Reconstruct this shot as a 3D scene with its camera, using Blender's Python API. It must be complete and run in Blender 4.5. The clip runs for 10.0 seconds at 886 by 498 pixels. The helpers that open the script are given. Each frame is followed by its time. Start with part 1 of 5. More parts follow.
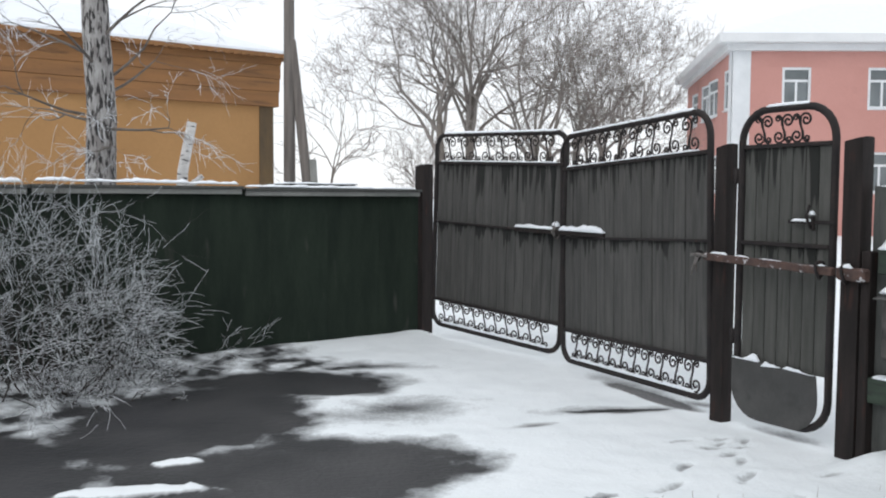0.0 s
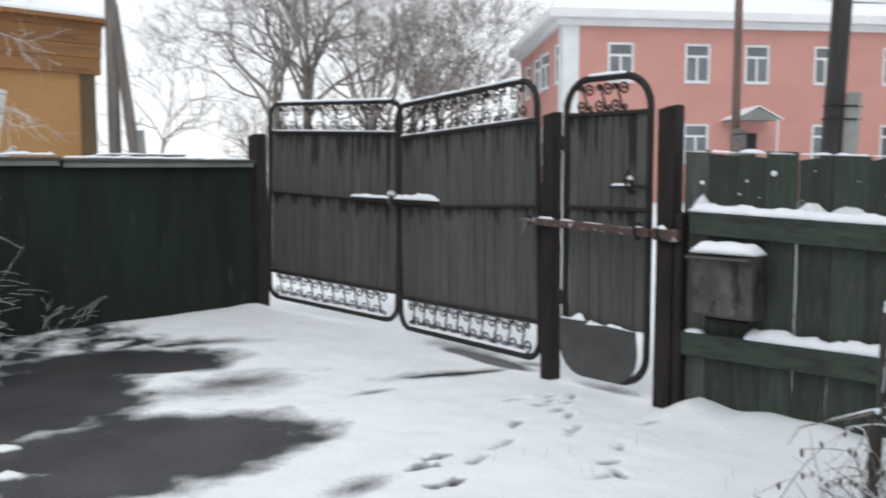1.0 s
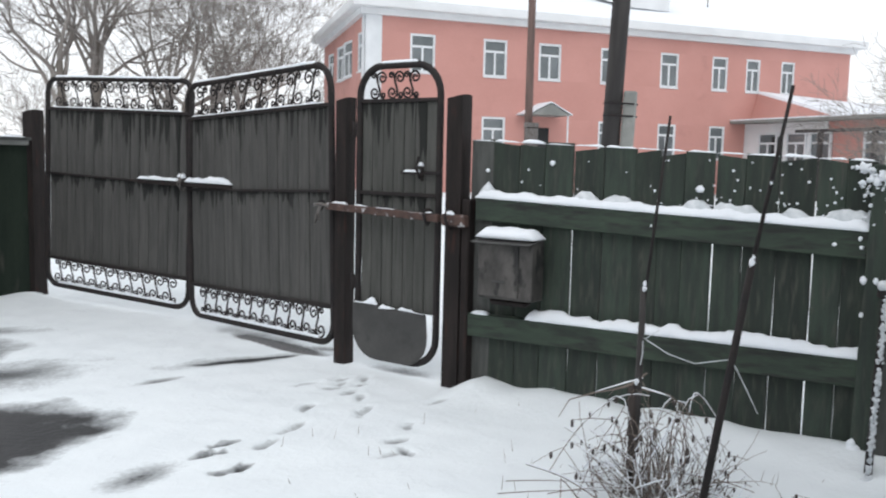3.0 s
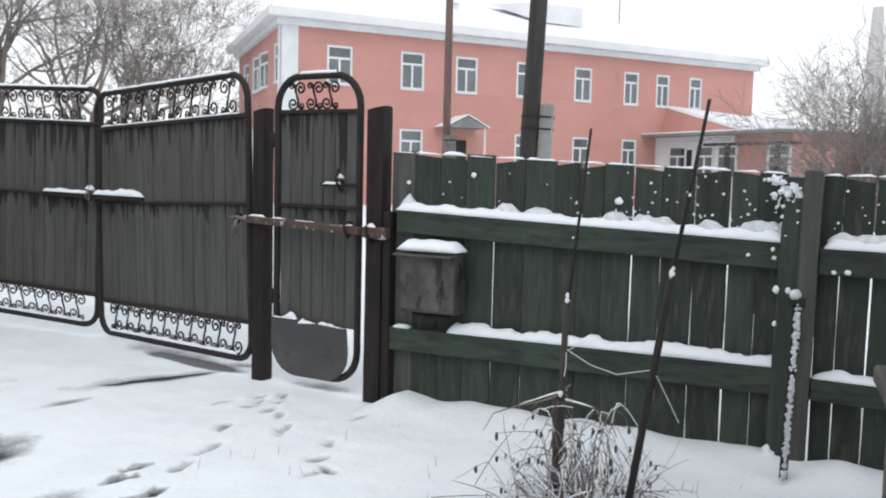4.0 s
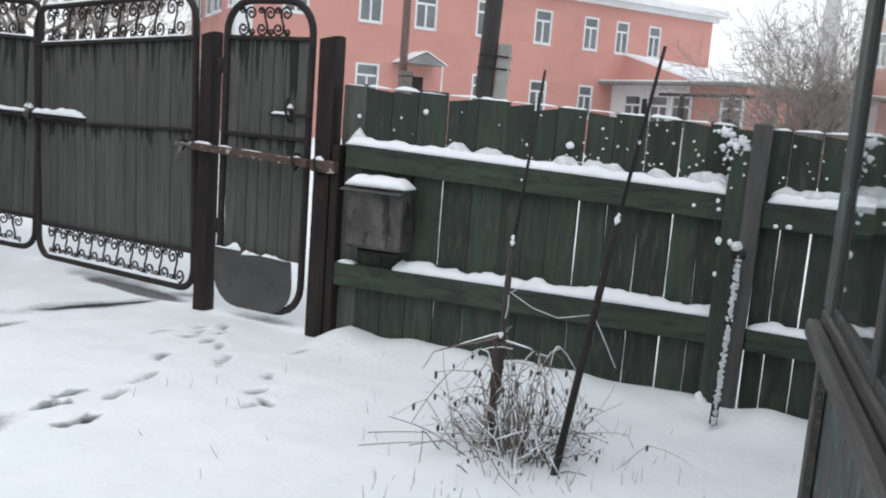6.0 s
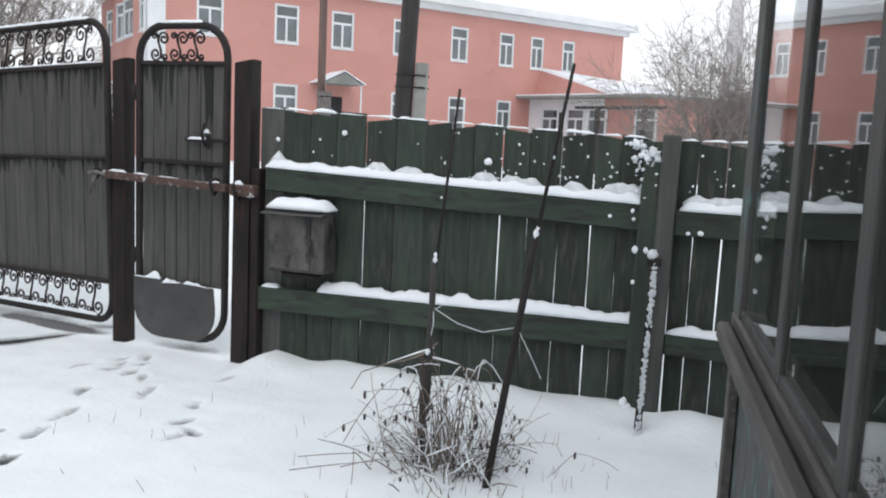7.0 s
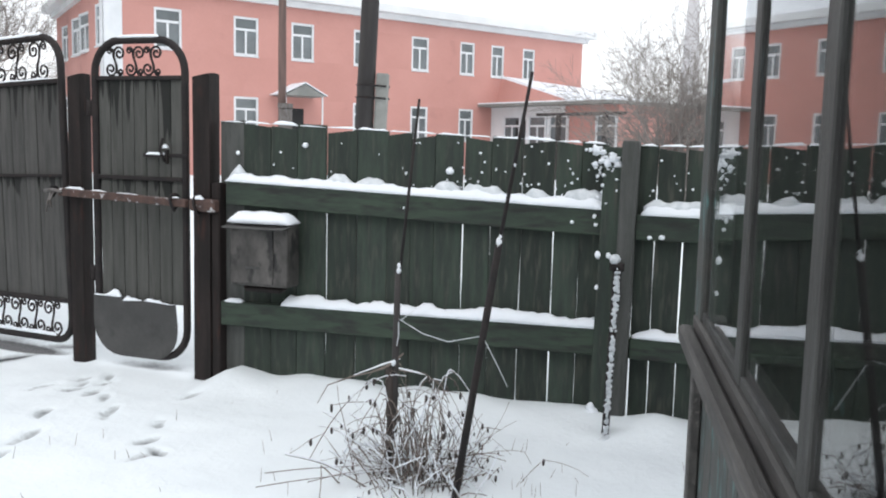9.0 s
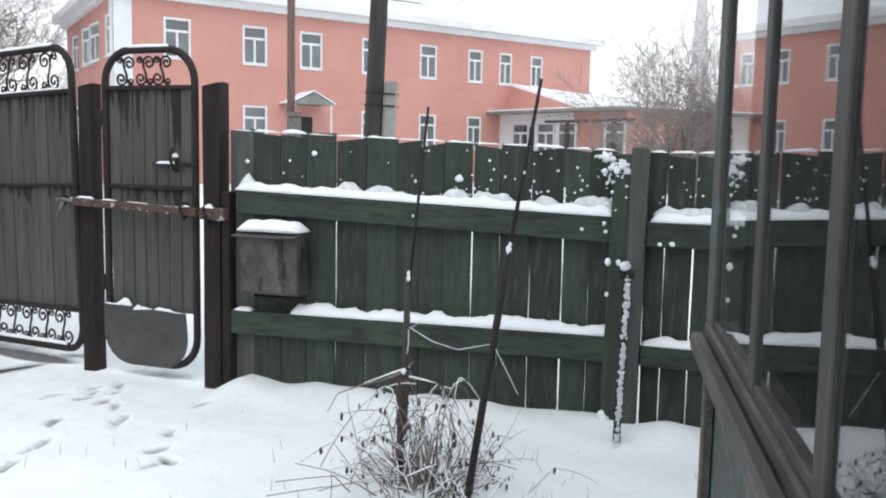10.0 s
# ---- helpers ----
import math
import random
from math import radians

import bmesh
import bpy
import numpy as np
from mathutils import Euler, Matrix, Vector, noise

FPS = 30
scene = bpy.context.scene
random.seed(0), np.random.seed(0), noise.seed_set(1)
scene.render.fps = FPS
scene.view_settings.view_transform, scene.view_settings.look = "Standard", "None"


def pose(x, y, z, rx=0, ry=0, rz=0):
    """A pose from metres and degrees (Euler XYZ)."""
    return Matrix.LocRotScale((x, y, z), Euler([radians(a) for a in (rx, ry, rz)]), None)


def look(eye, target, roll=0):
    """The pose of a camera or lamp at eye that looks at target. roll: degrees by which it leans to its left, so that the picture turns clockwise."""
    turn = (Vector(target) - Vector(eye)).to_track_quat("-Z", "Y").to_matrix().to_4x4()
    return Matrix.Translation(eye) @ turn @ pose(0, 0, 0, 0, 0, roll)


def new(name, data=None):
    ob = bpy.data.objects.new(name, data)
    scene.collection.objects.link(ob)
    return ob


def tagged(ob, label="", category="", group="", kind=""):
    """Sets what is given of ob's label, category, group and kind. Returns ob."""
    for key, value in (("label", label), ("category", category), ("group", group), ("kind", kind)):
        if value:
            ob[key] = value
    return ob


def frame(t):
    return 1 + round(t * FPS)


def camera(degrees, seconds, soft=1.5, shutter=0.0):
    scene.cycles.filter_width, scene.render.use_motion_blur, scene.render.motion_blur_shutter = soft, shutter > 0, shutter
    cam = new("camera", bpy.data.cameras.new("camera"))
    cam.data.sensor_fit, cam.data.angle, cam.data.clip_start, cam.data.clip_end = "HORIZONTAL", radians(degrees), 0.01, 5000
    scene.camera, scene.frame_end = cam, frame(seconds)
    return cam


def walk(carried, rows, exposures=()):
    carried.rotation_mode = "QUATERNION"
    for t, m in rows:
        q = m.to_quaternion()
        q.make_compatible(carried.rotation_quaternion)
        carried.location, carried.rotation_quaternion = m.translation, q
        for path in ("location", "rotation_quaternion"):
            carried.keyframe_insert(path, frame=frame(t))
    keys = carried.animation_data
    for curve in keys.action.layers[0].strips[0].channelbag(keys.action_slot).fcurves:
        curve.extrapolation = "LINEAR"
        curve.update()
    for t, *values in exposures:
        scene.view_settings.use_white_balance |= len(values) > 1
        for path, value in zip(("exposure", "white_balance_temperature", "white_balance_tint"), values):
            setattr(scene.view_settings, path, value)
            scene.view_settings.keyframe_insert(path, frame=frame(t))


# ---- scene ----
cam = camera(53.0, 10.0, soft=2.0, shutter=0.35)
PATH = [
    (0, (0.257, -0.132, 1.512), (0.394, 1.859, 1.393), 0.4),
    (0.5, (0.248, -0.088, 1.524), (0.448, 1.896, 1.375), 0.8),
    (1, (0.305, -0.14, 1.485), (0.791, 1.791, 1.305), -0.1),
    (1.5, (0.347, -0.107, 1.471), (1.041, 1.757, 1.257), -0.2),
    (2, (0.347, -0.142, 1.469), (1.161, 1.672, 1.253), 1.1),
    (2.2, (0.309, -0.204, 1.463), (1.135, 1.603, 1.238), 1.3),
    (3.3, (0.377, -0.174, 1.463), (1.338, 1.57, 1.278), 1.3),
    (3.5, (0.358, -0.156, 1.461), (1.371, 1.559, 1.282), 1.3),
    (4, (0.373, -0.137, 1.462), (1.43, 1.552, 1.292), 1.4),
    (4.5, (0.391, -0.127, 1.463), (1.489, 1.536, 1.297), 4.4),
    (5, (0.392, -0.136, 1.462), (1.429, 1.563, 1.266), 2.5),
    (5.2, (0.412, -0.118, 1.455), (1.494, 1.543, 1.189), 4.9),
    (6.3, (0.412, -0.12, 1.457), (1.596, 1.463, 1.152), 3.9),
    (6.5, (0.414, -0.129, 1.463), (1.65, 1.417, 1.178), 4.3),
    (7, (0.403, -0.152, 1.466), (1.682, 1.365, 1.213), 2.6),
    (7.5, (0.405, -0.156, 1.473), (1.69, 1.362, 1.26), 2.3),
    (8, (0.411, -0.154, 1.474), (1.733, 1.33, 1.254), 2.1),
    (8.5, (0.416, -0.152, 1.472), (1.738, 1.332, 1.25), 1.8),
    (9, (0.416, -0.154, 1.469), (1.754, 1.315, 1.239), 1.4),
    (9.5, (0.414, -0.148, 1.472), (1.713, 1.357, 1.261), 1.3),
    (10, (0.417, -0.148, 1.47), (1.741, 1.336, 1.256), 1.1),
]
walk(cam, [(t, look(eye, target, roll)) for t, eye, target, roll in PATH], exposures=[(0.0, 0.42), (2.0, 0.42), (3.5, 0.52), (5.0, 0.52), (6.5, 0.46), (7.5, 0.64), (10.0, 0.74)])

# ---- light: a flat overcast winter sky with a weak, very wide sun ----
world = bpy.data.worlds.new("overcast_sky")
scene.world = world
world.use_nodes = True
wn, wl = world.node_tree.nodes, world.node_tree.links
wn.clear()
w_out = wn.new("ShaderNodeOutputWorld")
w_bg = wn.new("ShaderNodeBackground")
w_sky = wn.new("ShaderNodeTexSky")
w_sky.sky_type = "NISHITA"
w_sky.sun_disc = False
w_sky.sun_elevation = radians(28)
w_sky.sun_rotation = radians(-60)
w_scale = wn.new("ShaderNodeVectorMath")
w_scale.operation = "SCALE"
w_scale.inputs[3].default_value = 0.08
w_mix = wn.new("ShaderNodeMix")
w_mix.data_type = "RGBA"
w_mix.inputs[0].default_value = 0.86
w_mix.inputs[7].default_value = (0.905, 0.928, 0.965, 1)
wl.new(w_sky.outputs[0], w_scale.inputs[0])
wl.new(w_scale.outputs[0], w_mix.inputs[6])
wl.new(w_mix.outputs[2], w_bg.inputs[0])
w_bg.inputs[1].default_value = 0.95
wl.new(w_bg.outputs[0], w_out.inputs[0])

sun_data = bpy.data.lights.new("overcast_sun", "SUN")
sun_data.energy = 0.5
sun_data.angle = radians(40)
sun_data.color = (1.0, 0.97, 0.93)
sun_ob = new("overcast_sun", sun_data)
sun_ob.matrix_world = look((0, 0, 30), (12, 20, 6))


# ---- materials ----
def material(name, base, rough=0.8, metal=0.0, second=None, scale=6.0, stretch=(1, 1, 1), fine=60.0, amount=0.5,
             bump=0.25, streak=None, streak_at=(0.55, 0.68), per_piece=0.0, spec=0.5, drip=None):
    """A surface with variation at two scales, fine relief, and, if wanted, dark or pale wear along its length."""
    m = bpy.data.materials.new(name)
    m.use_nodes = True
    n, l = m.node_tree.nodes, m.node_tree.links
    b = n["Principled BSDF"]
    b.inputs["Roughness"].default_value = rough
    b.inputs["Metallic"].default_value = metal
    b.inputs["Specular IOR Level"].default_value = spec
    tc = n.new("ShaderNodeTexCoord")
    mp = n.new("ShaderNodeMapping")
    mp.inputs["Scale"].default_value = stretch
    l.new(tc.outputs["Object"], mp.inputs[0])
    seed = n.new("ShaderNodeObjectInfo")
    off = n.new("ShaderNodeVectorMath")
    off.operation = "MULTIPLY_ADD"
    off.inputs[1].default_value = (37, 53, 71)
    l.new(seed.outputs["Random"], off.inputs[0])
    l.new(mp.outputs[0], off.inputs[2])
    big = n.new("ShaderNodeTexNoise")
    big.inputs["Scale"].default_value = scale
    big.inputs["Detail"].default_value = 5
    small = n.new("ShaderNodeTexNoise")
    small.inputs["Scale"].default_value = fine
    small.inputs["Detail"].default_value = 3
    l.new(off.outputs[0], big.inputs["Vector"])
    l.new(off.outputs[0], small.inputs["Vector"])
    ramp = n.new("ShaderNodeMapRange")
    ramp.inputs[1].default_value, ramp.inputs[2].default_value = 0.35, 0.65
    l.new(big.outputs[0], ramp.inputs[0])
    second = second or tuple(c * 0.62 for c in base)
    mix = n.new("ShaderNodeMix")
    mix.data_type = "RGBA"
    mix.inputs[6].default_value = (*base, 1)
    mix.inputs[7].default_value = (*second, 1)
    l.new(ramp.outputs[0], mix.inputs[0])
    col = mix.outputs[2]
    grain = n.new("ShaderNodeMapRange")
    grain.inputs[3].default_value, grain.inputs[4].default_value = 1 - amount * 0.5, 1 + amount * 0.5
    l.new(small.outputs[0], grain.inputs[0])
    vary = n.new("ShaderNodeMapRange")
    vary.inputs[3].default_value, vary.inputs[4].default_value = 1 - per_piece, 1 + per_piece
    l.new(seed.outputs["Random"], vary.inputs[0])
    both = n.new("ShaderNodeMath")
    both.operation = "MULTIPLY"
    l.new(grain.outputs[0], both.inputs[0])
    l.new(vary.outputs[0], both.inputs[1])
    sc = n.new("ShaderNodeVectorMath")
    sc.operation = "SCALE"
    l.new(col, sc.inputs[0])
    l.new(both.outputs[0], sc.inputs[3])
    col = sc.outputs[0]
    if streak:
        wear = n.new("ShaderNodeTexNoise")
        wear.inputs["Scale"].default_value = scale * 1.7
        wear.inputs["Detail"].default_value = 6
        sh = n.new("ShaderNodeVectorMath")
        sh.operation = "ADD"
        sh.inputs[1].default_value = (11.3, 4.1, 7.7)
        l.new(off.outputs[0], sh.inputs[0])
        l.new(sh.outputs[0], wear.inputs["Vector"])
        wr = n.new("ShaderNodeMapRange")
        wr.inputs[1].default_value, wr.inputs[2].default_value = streak_at
        l.new(wear.outputs[0], wr.inputs[0])
        wm = n.new("ShaderNodeMix")
        wm.data_type = "RGBA"
        wm.inputs[7].default_value = (*streak, 1)
        l.new(wr.outputs[0], wm.inputs[0])
        l.new(col, wm.inputs[6])
        col = wm.outputs[2]
    if drip:
        # wet runs hanging from the board's head and from the seam half-way, each of its own length
        dark, head, seam = drip
        sep = n.new("ShaderNodeSeparateXYZ")
        l.new(tc.outputs["Object"], sep.inputs[0])
        runs = n.new("ShaderNodeTexNoise")
        runs.inputs["Scale"].default_value = 1.0
        runs.inputs["Detail"].default_value = 2
        lo = n.new("ShaderNodeVectorMath")
        lo.operation = "MULTIPLY_ADD"
        lo.inputs[1].default_value = (17, 6, 0.55)
        sv = n.new("ShaderNodeVectorMath")
        sv.operation = "SCALE"
        sv.inputs[0].default_value = (91, 47, 13)
        l.new(seed.outputs["Random"], sv.inputs[3])
        l.new(tc.outputs["Object"], lo.inputs[0])
        l.new(sv.outputs[0], lo.inputs[2])
        l.new(lo.outputs[0], runs.inputs["Vector"])
        total = None
        for top, reach in ((head, 0.34), (seam, 0.16)):
            up = n.new("ShaderNodeMapRange")
            up.inputs[1].default_value, up.inputs[2].default_value = top - reach, top
            up.inputs[3].default_value, up.inputs[4].default_value = -0.62, 0.12
            up.clamp = False
            l.new(sep.outputs[2], up.inputs[0])
            sm = n.new("ShaderNodeMath")
            sm.operation = "MULTIPLY_ADD"
            sm.inputs[1].default_value = 3.4
            l.new(runs.outputs[0], sm.inputs[0])
            l.new(up.outputs[0], sm.inputs[2])
            th = n.new("ShaderNodeMapRange")
            th.inputs[1].default_value, th.inputs[2].default_value = 1.56, 1.70
            l.new(sm.outputs[0], th.inputs[0])
            below = n.new("ShaderNodeMath")
            below.operation = "LESS_THAN"
            below.inputs[1].default_value = top + 0.005
            l.new(sep.outputs[2], below.inputs[0])
            mu = n.new("ShaderNodeMath")
            mu.operation = "MULTIPLY"
            l.new(th.outputs[0], mu.inputs[0])
            l.new(below.outputs[0], mu.inputs[1])
            if total is None:
                total = mu.outputs[0]
            else:
                mx = n.new("ShaderNodeMath")
                mx.operation = "MAXIMUM"
                l.new(total, mx.inputs[0])
                l.new(mu.outputs[0], mx.inputs[1])
                total = mx.outputs[0]
        half = n.new("ShaderNodeMath")
        half.operation = "MULTIPLY"
        half.inputs[1].default_value = 0.95
        l.new(total, half.inputs[0])
        dm = n.new("ShaderNodeMix")
        dm.data_type = "RGBA"
        dm.inputs[7].default_value = (*dark, 1)
        l.new(half.outputs[0], dm.inputs[0])
        l.new(col, dm.inputs[6])
        col = dm.outputs[2]
    l.new(col, b.inputs["Base Color"])
    if bump:
        bp = n.new("ShaderNodeBump")
        bp.inputs["Strength"].default_value = bump
        bp.inputs["Distance"].default_value = 0.01
        l.new(small.outputs[0], bp.inputs["Height"])
        l.new(bp.outputs[0], b.inputs["Normal"])
    return m


SNOW = material("snow", (0.83, 0.86, 0.90), 0.75, second=(0.79, 0.83, 0.88), scale=5, fine=90, amount=0.06, bump=0.3, spec=0.2)
ICE_SNOW = material("clotted_snow", (0.72, 0.75, 0.78), 0.6, second=(0.55, 0.59, 0.62), scale=25, fine=120, amount=0.15, bump=0.5)
GREEN_BOARD = material("green_painted_board", (0.029, 0.044, 0.032), 0.78, second=(0.018, 0.026, 0.021), scale=3.5, stretch=(7, 7, 0.9),
                       fine=45, amount=0.6, streak=(0.060, 0.060, 0.050), streak_at=(0.53, 0.76), per_piece=0.34)
GREEN_RAIL = material("green_painted_rail", (0.034, 0.054, 0.036), 0.76, second=(0.018, 0.028, 0.021), scale=3.0, stretch=(1.2, 6, 6),
                      fine=40, amount=0.5, streak=(0.014, 0.016, 0.014), streak_at=(0.48, 0.68))
GREY_BOARD = material("weathered_grey_board", (0.078, 0.080, 0.076), 0.8, second=(0.050, 0.054, 0.050), scale=3, stretch=(9, 9, 0.8),
                      fine=50, amount=0.6, streak=(0.026, 0.029, 0.026), streak_at=(0.60, 0.78), per_piece=0.16)
GATE_BOARD = material("wet_grey_gate_board", (0.078, 0.076, 0.072), 0.85, second=(0.048, 0.048, 0.046), scale=3, stretch=(9, 9, 0.8),
                      fine=50, amount=0.4, streak=(0.036, 0.037, 0.035), streak_at=(0.60, 0.80), per_piece=0.10, drip=((0.008, 0.009, 0.008), 1.435, 0.82))
WICKET_BOARD = material("wet_grey_wicket_board", (0.080, 0.080, 0.074), 0.85, second=(0.050, 0.052, 0.047), scale=3, stretch=(9, 9, 0.8),
                        fine=50, amount=0.4, streak=(0.036, 0.039, 0.034), streak_at=(0.60, 0.80), per_piece=0.10, drip=((0.008, 0.009, 0.008), 1.395, 0.78))
SHEET_GREEN = material("old_green_sheet", (0.022, 0.032, 0.023), 0.9, spec=0.2, second=(0.014, 0.021, 0.016), scale=2.0, stretch=(3, 3, 0.6),
                       fine=30, amount=0.4, streak=(0.055, 0.057, 0.048), streak_at=(0.66, 0.84), per_piece=0.1)
POST_WOOD = material("dark_wet_post", (0.024, 0.0185, 0.0175), 0.8, spec=0.25, second=(0.014, 0.0115, 0.011), scale=4, stretch=(5, 5, 0.7), fine=40,
                     amount=0.6, streak=(0.050, 0.021, 0.016), streak_at=(0.60, 0.80))
IRON = material("black_painted_iron", (0.018, 0.016, 0.017), 0.7, spec=0.25, second=(0.028, 0.023, 0.022), scale=14, fine=80, amount=0.4,
                streak=(0.075, 0.040, 0.030), streak_at=(0.66, 0.8))
RUST_BAR = material("rusty_red_bar", (0.088, 0.050, 0.040), 0.75, second=(0.05, 0.030, 0.026), scale=16, fine=70, amount=0.5,
                    streak=(0.46, 0.46, 0.47), streak_at=(0.60, 0.68))
TIN = material("grey_tin_sheet", (0.085, 0.083, 0.080), 0.6, metal=0.25, second=(0.055, 0.055, 0.054), scale=3, fine=50, amount=0.3, bump=0.1,
               streak=(0.030, 0.030, 0.030), streak_at=(0.6, 0.8))
BOX_TIN = material("stained_mailbox_tin", (0.105, 0.098, 0.092), 0.6, metal=0.2, second=(0.040, 0.038, 0.036), scale=7, stretch=(1, 1, 0.6),
                   fine=60, amount=0.5, streak=(0.018, 0.018, 0.018), streak_at=(0.52, 0.62))
TEAL_WOOD = material("peeling_teal_wood", (0.050, 0.062, 0.060), 0.75, second=(0.070, 0.066, 0.060), scale=5, stretch=(4, 4, 1), fine=45,
                     amount=0.6, streak=(0.085, 0.17, 0.165), streak_at=(0.58, 0.70))
SILL_WOOD = material("weathered_sill_wood", (0.085, 0.080, 0.075), 0.72, second=(0.046, 0.043, 0.041), scale=4, stretch=(0.7, 8, 8), fine=40,
                     amount=0.7, streak=(0.15, 0.14, 0.128), streak_at=(0.60, 0.75))
FRAME_WOOD = material("dark_frame_wood", (0.058, 0.059, 0.056), 0.65, second=(0.028, 0.027, 0.026), scale=4, stretch=(6, 6, 0.8), fine=40, amount=0.5,
                      streak=(0.06, 0.085, 0.085), streak_at=(0.66, 0.8))
PINK = material("pink_plaster", (0.53, 0.270, 0.235), 0.9, second=(0.49, 0.245, 0.212), scale=0.5, fine=14, amount=0.12, bump=0.15,
                streak=(0.38, 0.19, 0.17), streak_at=(0.62, 0.85))
WHITE_PAINT = material("white_trim_paint", (0.70, 0.72, 0.74), 0.7, second=(0.62, 0.64, 0.66), scale=1.5, fine=20, amount=0.1, bump=0.1)
GREY_TRIM = material("grey_eave_paint", (0.74, 0.75, 0.76), 0.8, second=(0.66, 0.67, 0.68), scale=0.8, fine=12, amount=0.12, bump=0.1)
WINDOW_GREY = material("dusty_window_glass", (0.16, 0.18, 0.19), 0.12, second=(0.10, 0.115, 0.12), scale=0.8, fine=10, amount=0.2, bump=0.0, spec=0.7)
OCHRE = material("ochre_plaster", (0.38, 0.210, 0.085), 0.9, second=(0.34, 0.184, 0.073), scale=0.6, fine=16, amount=0.16, bump=0.2,
                 streak=(0.22, 0.12, 0.045), streak_at=(0.64, 0.82))
OCHRE_WOOD = material("ochre_cornice_boards", (0.275, 0.132, 0.050), 0.85, second=(0.215, 0.106, 0.044), scale=1.1, stretch=(0.5, 3, 5), fine=20,
                      amount=0.4, streak=(0.10, 0.055, 0.03), streak_at=(0.58, 0.76))
STAINED = material("soot_stained_plaster", (0.130, 0.085, 0.042), 0.9, second=(0.075, 0.055, 0.035), scale=1.2, stretch=(2, 2, 0.6), fine=16, amount=0.4)
BARK = material("grey_tree_bark", (0.165, 0.145, 0.132), 0.9, second=(0.10, 0.088, 0.08), scale=2.5, stretch=(3, 3, 0.8), fine=12, amount=0.5)
FAR_TWIG = material("frosted_twigs", (0.29, 0.262, 0.242), 0.9, second=(0.19, 0.172, 0.16), scale=0.5, fine=6, amount=0.3, bump=0)
# Bark for far trunks, made paler so the colour carries the haze.
HAZED_BARK = material("hazed_grey_bark", (0.19, 0.168, 0.15), 0.9, second=(0.13, 0.114, 0.10), scale=1.5, fine=8, amount=0.3, bump=0)
BIRCH = material("birch_bark", (0.42, 0.41, 0.40), 0.85, second=(0.21, 0.195, 0.19), scale=6, stretch=(3.0, 3.0, 0.8), fine=30, amount=0.6, bump=0.8,
                 streak=(0.026, 0.024, 0.024), streak_at=(0.50, 0.58))
YOUNG_BIRCH = material("white_birch_bark", (0.62, 0.61, 0.60), 0.8, second=(0.5, 0.49, 0.48), scale=4, stretch=(1, 1, 4), fine=30, amount=0.3,
                       streak=(0.03, 0.03, 0.03), streak_at=(0.60, 0.64))
TWIG = material("dark_twig", (0.050, 0.040, 0.036), 0.85, second=(0.028, 0.024, 0.022), scale=8, fine=40, amount=0.4, bump=0)
DRY_STEM = material("dry_plant_stem", (0.24, 0.20, 0.175), 0.85, second=(0.13, 0.105, 0.092), scale=9, fine=40, amount=0.4, bump=0)
HUSK = material("dry_seed_husk", (0.070, 0.058, 0.055), 0.85, scale=12, fine=40, amount=0.4, bump=0)
POLE_WOOD = material("tarred_pole_wood", (0.050, 0.045, 0.043), 0.8, second=(0.030, 0.027, 0.027), scale=2, stretch=(6, 6, 0.5), fine=25, amount=0.5)
GREY_POLE = material("grey_pole_wood", (0.165, 0.145, 0.132), 0.85, second=(0.10, 0.088, 0.08), scale=2, stretch=(6, 6, 0.5), fine=25, amount=0.4)
BROWN_POLE = material("brown_pole_wood", (0.16, 0.105, 0.092), 0.85, second=(0.10, 0.068, 0.06), scale=2, stretch=(6, 6, 0.5), fine=25, amount=0.4)
CONCRETE = material("grey_concrete", (0.26, 0.265, 0.25), 0.9, second=(0.19, 0.195, 0.185), scale=2, fine=25, amount=0.3)
# Chimney base colour is lightened to paint in distance haze.
CHIMNEY = material("hazed_chimney_concrete", (0.52, 0.51, 0.52), 0.95, second=(0.46, 0.45, 0.46), scale=0.15, fine=2, amount=0.1, bump=0)
# Near-black base colour stands in for the gloom inside porch and doorways.
UNLIT_DARK = material("painted_unlit_board", (0.030, 0.031, 0.032), 0.9, second=(0.020, 0.021, 0.022), scale=2, fine=20, amount=0.3)
STEEL = material("dull_steel", (0.20, 0.19, 0.185), 0.5, metal=0.7, second=(0.12, 0.10, 0.09), scale=20, fine=80, amount=0.4)


def glass_material():
    m = bpy.data.materials.new("old_window_glass")
    m.use_nodes = True
    b = m.node_tree.nodes["Principled BSDF"]
    b.inputs["Base Color"].default_value = (0.93, 0.95, 0.95, 1)
    b.inputs["Roughness"].default_value = 0.015
    b.inputs["Transmission Weight"].default_value = 1.0
    b.inputs["IOR"].default_value = 1.33
    b.inputs["Specular Tint"].default_value = (0.70, 0.72, 0.72, 1)
    return m


GLASS = glass_material()


